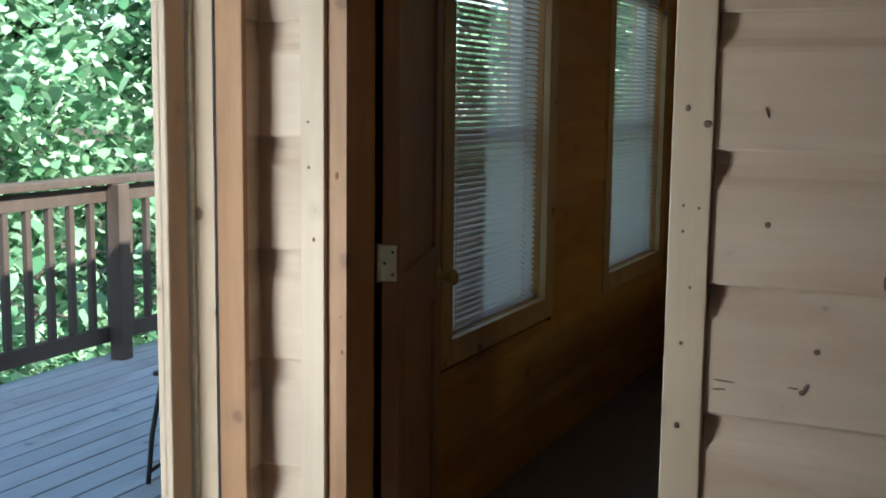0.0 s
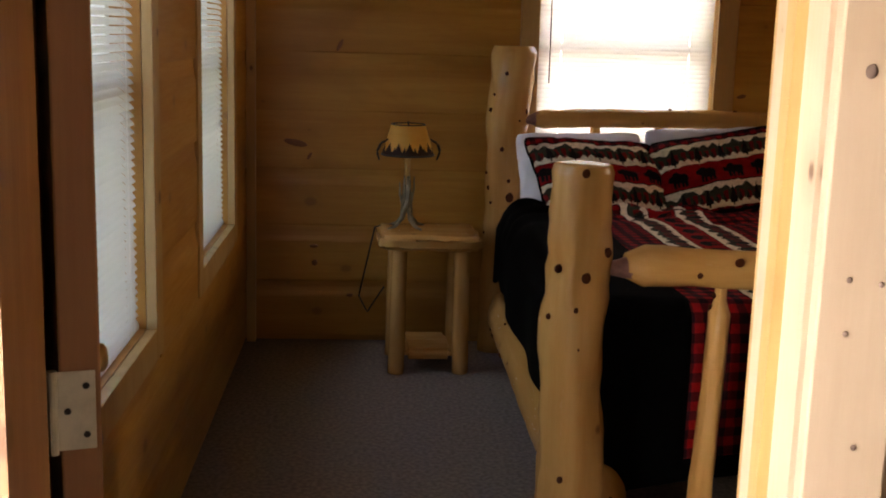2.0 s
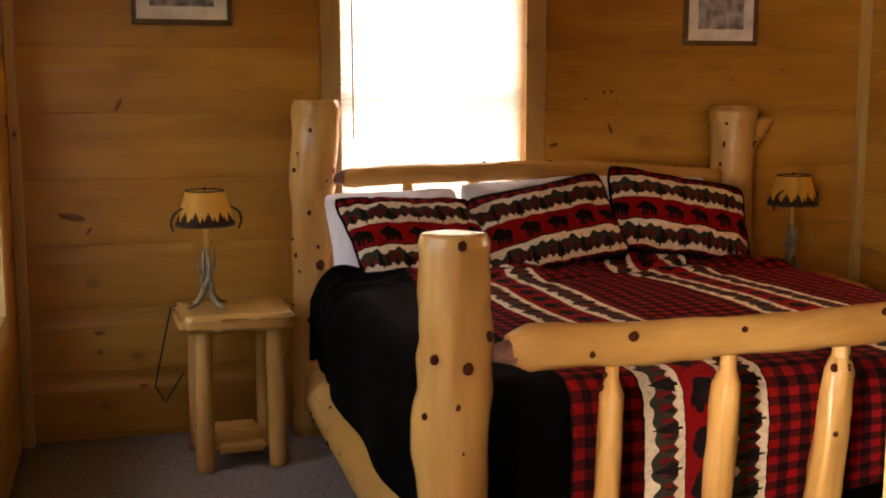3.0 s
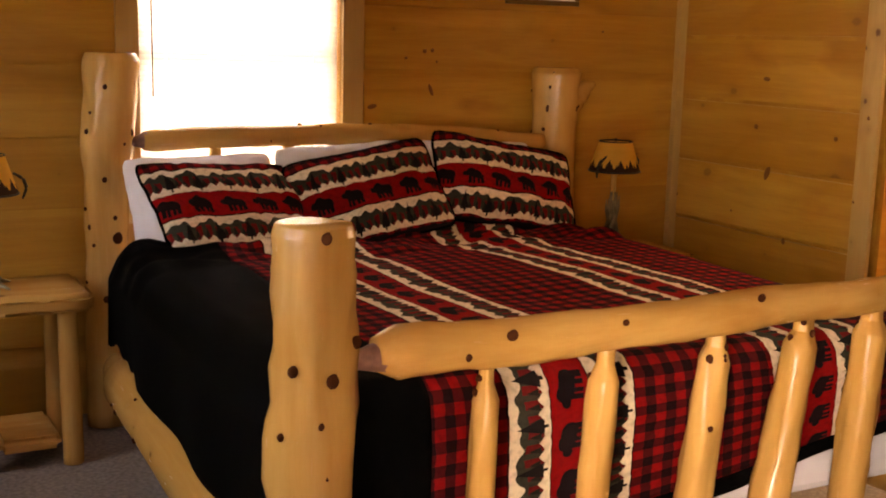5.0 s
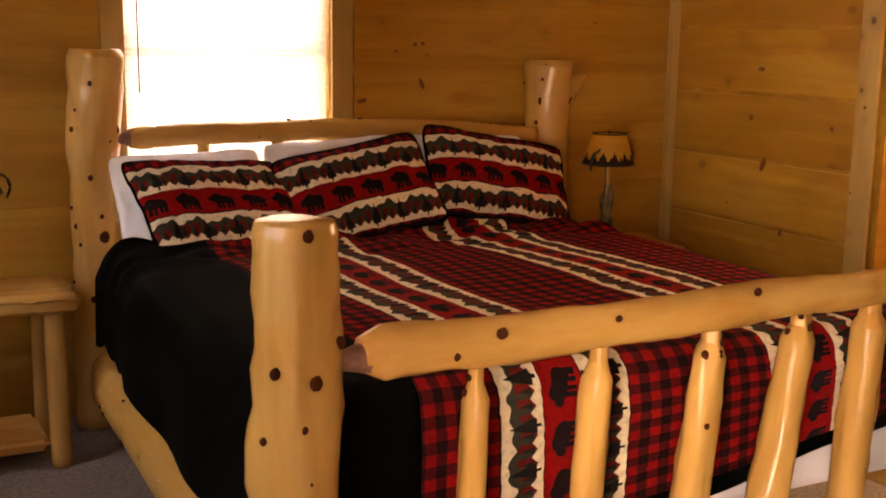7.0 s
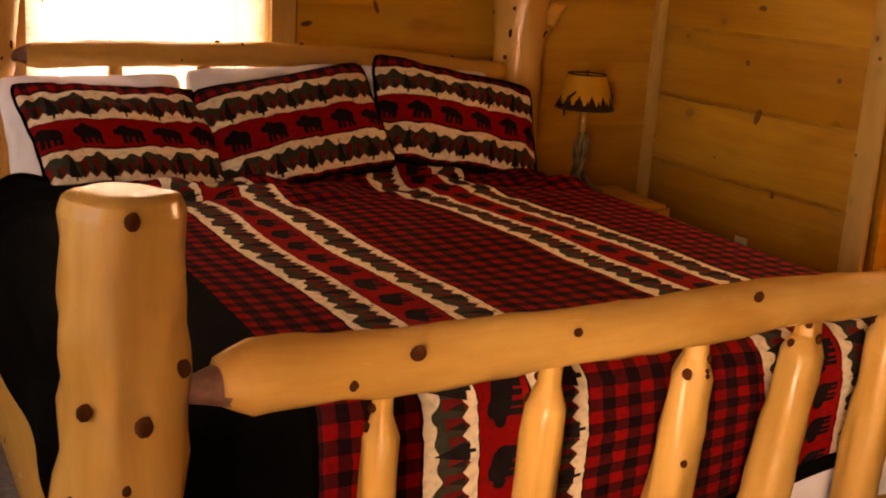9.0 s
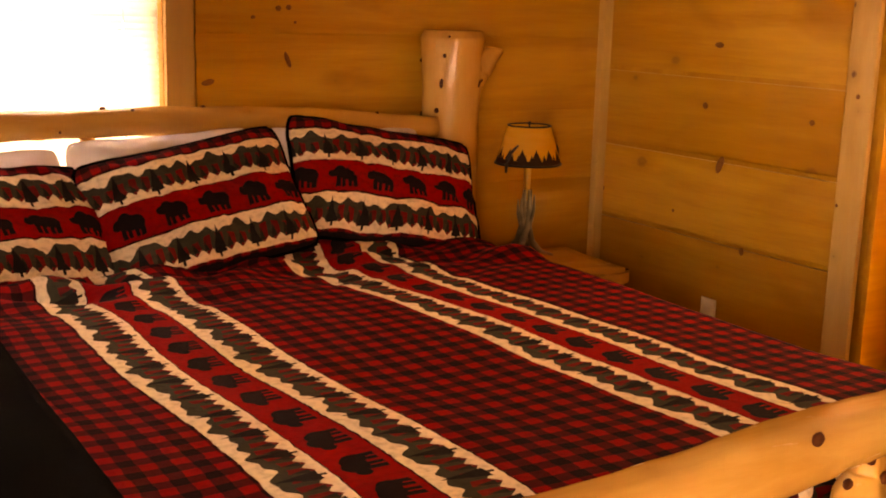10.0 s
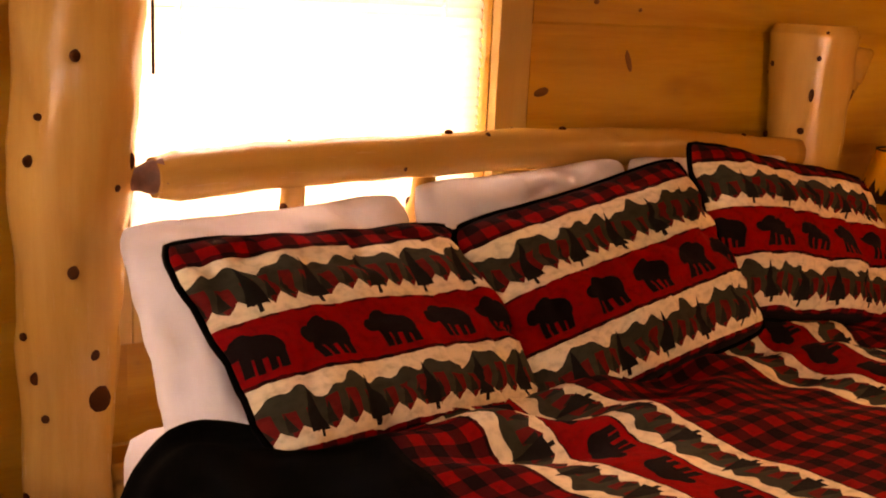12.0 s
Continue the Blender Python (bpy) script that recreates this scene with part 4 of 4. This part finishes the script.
def table_lamp(place, turn):
    lp = thing("table_lamp", place, "antler table lamp with yellow parchment shade", "lamp", "bedside lamps", turn=turn)
    bm = bmesh.new()
    uv = bm.loops.layers.uv.new("UVMap")
    N = 40
    r0, r1, z0, z1 = 0.116, 0.075, 0.335, 0.468
    for i in range(N):
        a, c = i / N * math.tau, (i + 1) / N * math.tau
        vs = [bm.verts.new((r * math.cos(q), r * math.sin(q), z)) for r, q, z in ((r0, a, z0), (r0, c, z0), (r1, c, z1), (r1, a, z1))]
        f = bm.faces.new(vs)
        for l, u in zip(f.loops, ((i / N, 0), ((i + 1) / N, 0), ((i + 1) / N, 1), (i / N, 1))):
            l[uv].uv = u
    bmesh.ops.remove_doubles(bm, verts=bm.verts, dist=1e-5)
    part("shade", bm, "parchment", lp, "yellow parchment shade with tree silhouettes", True)
    for r, z, w_ in ((r0, z0, 0.004), (r1, z1, 0.003)):
        bm = bmesh.new()
        ring = [[bm.verts.new(((r + w_ * math.cos(p / 8 * math.tau)) * math.cos(q / N * math.tau), (r + w_ * math.cos(p / 8 * math.tau)) * math.sin(q / N * math.tau), z + w_ * math.sin(p / 8 * math.tau))) for p in range(8)] for q in range(N)]
        for q in range(N):
            for p in range(8):
                bm.faces.new((ring[q][p], ring[(q + 1) % N][p], ring[(q + 1) % N][(p + 1) % 8], ring[q][(p + 1) % 8]))
        part("rim", bm, "dark_metal", lp, "", True)
    # antlers, bundled: tines splay out low as feet, twist up to the socket and fork
    for k in range(4):
        q = k / 4 * math.tau + 0.5
        c, s = math.cos(q), math.sin(q)
        c2, s2 = math.cos(q + 1.2), math.sin(q + 1.2)
        part("antler", log([(0.105 * c, 0.105 * s, 0.010), (0.06 * c, 0.06 * s, 0.020), (0.026 * c, 0.026 * s, 0.052), (0.015 * c2, 0.015 * s2, 0.13), (0.010 * c2, 0.010 * s2, 0.24)], [0.003, 0.009, 0.012, 0.010, 0.005], 50 + k, 0.12, 10, 24), "antler", lp, "", True)
        part("tine", log([(0.016 * c2, 0.016 * s2, 0.10), (0.032 * c2, 0.032 * s2, 0.15 + 0.01 * k), (0.034 * c2, 0.034 * s2, 0.20 + 0.012 * k)], [0.007, 0.006, 0.002], 60 + k, 0.1, 8, 10), "antler", lp, "", True)
    # dark bent pieces either side of the parchment's lower rim
    for sx in (-1, 1):
        part("twig", log([(sx * 0.095, -0.03, 0.405), (sx * 0.128, -0.03, 0.385), (sx * 0.142, -0.02, 0.35), (sx * 0.130, -0.01, 0.312)], [0.004, 0.006, 0.006, 0.004], 65 + sx, 0.1, 8, 14), "dark_metal", lp, "dark bent piece beside the parchment", True)
    part("socket", log([(0, 0, 0.20), (0, 0, 0.34)], [0.011, 0.013], 3, 0, 12, 2), "brass", lp, "", True)
    part("finial", log([(0, 0, 0.34), (0, 0, 0.468), (0, 0, 0.482)], [0.003, 0.003, 0.006], 3, 0, 8, 4), "dark_metal", lp, "", True)
    return lp


table_lamp((-0.292, 6.45, 0.622), 10)
table_lamp((2.385, 6.53, 0.622), 15)


cord = part("lamp_cord", log([(-0.34, 6.56, 0.625), (-0.43, 6.62, 0.60), (-0.47, 6.68, 0.40), (-0.50, 6.72, 0.25), (-0.46, 6.76, 0.16), (-0.38, 6.79, 0.28)], [0.004] * 6, 2, 0, 8, 30), "dark_metal", None, "", True)
tagged(cord, "dark lamp cord looping behind the nightstand", "cord")


# ---- pictures ----
def picture(place, w, h):
    pic = thing("framed_picture", place, "small print in a dark bronze frame on the wall", "picture", "pictures over the nightstands")
    for b0 in ((-w / 2, -0.012, 0, w / 2, 0.008, 0.022), (-w / 2, -0.012, h - 0.022, w / 2, 0.008, h), (-w / 2, -0.012, 0.023, -w / 2 + 0.022, 0.008, h - 0.023), (w / 2 - 0.022, -0.012, 0.023, w / 2, 0.008, h - 0.023)):
        part("frame_bar", box(*b0, 0.004), "frame_bronze", pic)
    part("mat_board", box(-w / 2 + 0.02, -0.002, 0.02, w / 2 - 0.02, 0.004, h - 0.02), "outlet_plastic", pic)
    part("print", box(-w / 2 + 0.075, -0.004, 0.075, w / 2 - 0.075, -0.0022, h - 0.075), "print_paper", pic)


plain("frame_bronze", (0.12, 0.075, 0.035), 0.35, 0.6)
plain("print_paper", (0.30, 0.28, 0.27), 0.6, 0, 0.6, 18, 0)
picture((-0.339, YH - 0.034, 1.748), 0.41, 0.36)
picture((2.138, YH - 0.034, 1.688), 0.386, 0.45)

# ---- knots in the boards ----
def board_knots(wall, face, spots, mat="board_knot"):
    """Flush knots in a wall's boards: along the wall, height, half width, half height, tilt."""
    for a, z, w, h, tilt in spots:
        if face[0] == "y":
            m_ = Matrix.LocRotScale((a, face[1], z), Matrix.Rotation(radians(tilt), 3, "Y"), (w, 0.0022, h))
        else:
            m_ = Matrix.LocRotScale((face[1], a, z), Matrix.Rotation(radians(tilt), 3, "X"), (0.0022, w, h))
        k_ = new("knot", FLUSH_KNOT[mat])
        k_.parent = wall
        k_.matrix_basis = m_


FLUSH_KNOT = {k: KNOT.copy() for k in ("board_knot", "grey_knot")}
for k, me in FLUSH_KNOT.items():
    me.materials[0] = MATS[k]
board_knots(wall_head, ("y", YH - 0.0245), (
    (-0.606, 1.42, 0.010, 0.030, 25), (-0.808, 0.962, 0.060, 0.016, 12), (-0.743, 0.901, 0.008, 0.020, 30), (-0.719, 0.468, 0.022, 0.009, 0),
    (-0.715, 0.387, 0.015, 0.014, -15), (-0.545, 0.229, 0.018, 0.009, 0), (1.589, 1.303, 0.009, 0.028, -22), (1.556, 1.47, 0.011, 0.009, 0),
    (1.467, 1.44, 0.009, 0.006, 0), (1.593, 1.474, 0.010, 0.009, 0), (1.616, 1.426, 0.006, 0.005, 0), (1.311, 1.231, 0.024, 0.010, -12), (2.481, 1.578, 0.007, 0.006, 0)))
board_knots(wall_right, ("x", XR - 0.0245), (
    (6.247, 1.172, 0.014, 0.012, 0), (6.155, 0.972, 0.016, 0.034, 24), (6.787, 0.799, 0.014, 0.012, 0), (6.2, 1.386, 0.022, 0.010, 0),
    (6.022, 0.685, 0.012, 0.014, 0), (6.374, 0.773, 0.007, 0.006, 0), (5.766, 1.157, 0.012, 0.010, 0)))
board_knots(wall_mid, ("y", YP - 0.0245), (
    (0.273, 0.994, 0.007, 0.006, 0), (0.256, 0.919, 0.005, 0.011, 25), (0.249, 0.909, 0.007, 0.006, 0), (0.232, 0.916, 0.012, 0.0016, 4), (0.166, 1.241, 0.006, 0.006, 0), (0.155, 1.462, 0.0025, 0.012, -20), (0.393, 1.142, 0.006, 0.016, 0), (0.095, 0.915, 0.024, 0.0018, 3), (0.085, 0.897, 0.016, 0.002, -5)), "grey_knot")
board_knots(frame_d, ("y", YP - 0.0325), (
    (0.0, 1.469, 0.006, 0.007, 0), (0.041, 1.438, 0.009, 0.008, 20), (-0.002, 1.272, 0.003, 0.003, 0), (0.03, 1.268, 0.003, 0.003, 0), (-0.001, 1.219, 0.003, 0.003, 0),
    (0.018, 1.104, 0.003, 0.003, 0), (0.004, 0.987, 0.004, 0.004, 0), (0.002, 0.812, 0.006, 0.007, 0), (-0.896, 1.423, 0.003, 0.003, 0), (-0.894, 1.316, 0.004, 0.004, 0), (-0.881, 1.145, 0.004, 0.006, 0)), "grey_knot")
board_knots(frame_d, ("y", YP - 0.0185), ((-0.826, 1.298, 0.005, 0.009, 0), (-0.812, 0.876, 0.003, 0.006, 0), (-0.815, 0.962, 0.002, 0.003, 0)))
board_knots(frame_b, ("x", XR - 0.0425), ((5.585, 1.255, 0.008, 0.008, 0), (5.625, 0.913, 0.006, 0.006, 0)))

# ---- outlet ----
ou = thing("wall_outlet", (XR - 0.025, 6.155, 0.43), "white wall outlet on the pine boards", "outlet")
part("plate", box(-0.006, -0.036, -0.058, 0.0, 0.036, 0.058, 0.003), "outlet_plastic", ou)
for z in (-0.025, 0.025):
    part("socket", box(-0.0075, -0.014, z - 0.016, -0.0062, 0.014, z + 0.016), "vinyl_frame", ou)
# ---- deck and woods ----
tagged(part("ground", box(-160, -160, -3.2, 160, 160, -3.0), "soil"), "leaf-strewn forest floor below the deck", "ground", kind="structure")
deck = setting("deck", "weathered grey board deck", "deck")
x = -4.02
while x < XL - OUT - 0.03:
    part("deck_board", box(x, -3.0, -0.075, x + 0.129, 9.0, -0.035, 0.004), "deck_wood_y", deck)
    x += 0.14
railing = thing("deck_railing", (-3.93, 3.0, -0.035), "dark brown wooden deck railing with square balusters", "railing")
part("top_rail", box(-0.07, -6, 1.01, 0.07, 6, 1.05, 0.004), "rail_wood", railing)
part("upper_rail", box(-0.02, -6, 0.905, 0.02, 6, 0.995, 0.003), "rail_wood", railing)
part("lower_rail", box(-0.02, -6, 0.10, 0.02, 6, 0.19, 0.003), "rail_wood", railing)
bal = mesh_of("baluster", box(-0.018, -0.018, 0.191, 0.018, 0.018, 0.904, 0.002), "rail_wood")
for k in range(80):
    part("baluster", bal, "", railing, at=pose(0, 1.396 - 0.157 * 46 + k * 0.157, 0))
pst = mesh_of("post", box(-0.045, -0.045, 0.001, 0.045, 0.045, 1.009, 0.004), "rail_wood")
for k in range(6):
    part("post", pst, "", railing, at=pose(0.066, 2.18 - 1.77 * 4 + k * 1.77, 0))

chair = thing("deck_chair", (-2.12, 3.74, -0.034), "rusty brown iron chair on the deck", "chair")
for sx in (-1, 1):
    part("front_leg", log([(sx * 0.2, -0.2, 0.006), (sx * 0.2, -0.17, 0.2), (sx * 0.2, -0.1, 0.42)], [0.010, 0.010, 0.010], 1, 0.05, 8, 8), "iron", chair, "", True)
    part("back_leg", log([(sx * 0.2, 0.24, 0.006), (sx * 0.2, 0.2, 0.42), (sx * 0.2, 0.28, 0.86)], [0.010, 0.010, 0.010], 2, 0.05, 8, 10), "iron", chair, "", True)
    part("stretcher", log([(sx * 0.2, -0.195, 0.05), (sx * 0.2, 0.02, 0.09), (sx * 0.2, 0.235, 0.05)], [0.008, 0.008, 0.008], 2, 0.05, 8, 8), "iron", chair, "", True)
part("seat", box(-0.22, -0.14, 0.42, 0.22, 0.22, 0.44, 0.008), "iron", chair)
part("backrest", box(-0.19, 0.235, 0.6, 0.19, 0.25, 0.84, 0.006), "iron", chair)


def tree(place, height, seed, spread=2.6, low=0.25, n=1500):
    rnd = random.Random(seed)
    tr = thing("tree", place, "broad-leaved forest tree in full green leaf", "tree", "trees beyond the deck")
    part("trunk", log([(0, 0, 0), (0.1, 0.05, height * 0.4), (0.0, 0.1, height)], [0.17, 0.12, 0.03], seed, 0.1, 12, 14), "bark", tr, "", True)
    bm = bmesh.new()
    tips = []
    for k in range(26):
        z = height * (low + (1 - low) * rnd.random())
        q = rnd.random() * math.tau
        l = spread * (0.45 + 0.55 * rnd.random()) * (1.15 - 0.6 * abs(z / height - 0.5))
        tip = Vector((math.cos(q) * l, math.sin(q) * l, z + 0.5 * rnd.random() - 0.1))
        tips.append((Vector((0, 0, z - 0.4)), tip))
    for k, (a, c) in enumerate(tips[:14]):
        part("limb", log([a, a.lerp(c, 0.5) + Vector((0, 0, 0.1)), c], [0.045, 0.025, 0.008], k, 0.1, 6, 6), "bark", tr, "", True)
    verts, faces = [], []
    for _ in range(n):
        a, c = rnd.choice(tips)
        p = a.lerp(c, 0.35 + 0.7 * rnd.random()) + Vector((rnd.gauss(0, 0.33), rnd.gauss(0, 0.33), rnd.gauss(0, 0.26)))
        d = Vector((rnd.uniform(-1, 1), rnd.uniform(-1, 1), rnd.uniform(-0.6, 0.2))).normalized()
        s = rnd.uniform(0.08, 0.15)
        w_ = d.cross(Vector((rnd.uniform(-0.5, 0.5), rnd.uniform(-0.5, 0.5), 1))).normalized() * s * 0.42
        i = len(verts)
        drop = Vector((0, 0, -0.18 * s))
        verts += [p, p + d * s * 0.35 + w_, p + d * s * 0.7 + w_ * 0.8 + drop, p + d * s + drop * 2, p + d * s * 0.7 - w_ * 0.8 + drop, p + d * s * 0.35 - w_]
        faces.append((i, i + 1, i + 2, i + 3, i + 4, i + 5))
    me = bpy.data.meshes.new("crown")
    me.from_pydata(verts, [], faces)
    me.materials.append(MATS["leaf"])
    part("crown", me, "", tr)
    return tr


protos = [tree((-7.4, 7.0, -3.0), 7.5, 1, 2.4, 0.22, 8000), tree((-8.6, 9.3, -3.0), 9.5, 2, 3.0, 0.2, 11000), tree((-5.9, 10.2, -3.0), 8.5, 3, 2.6, 0.2, 9000)]
rnd = random.Random(5)
for k in range(26):
    a = radians(rnd.uniform(100, 172))
    r = rnd.uniform(11.5, 32)
    p = protos[k % 3]
    copy_thing(p, pose(0.5 + r * math.cos(a), r * math.sin(a), -3.0 - 0.03 * r, 0, 0, rnd.uniform(0, 360)))
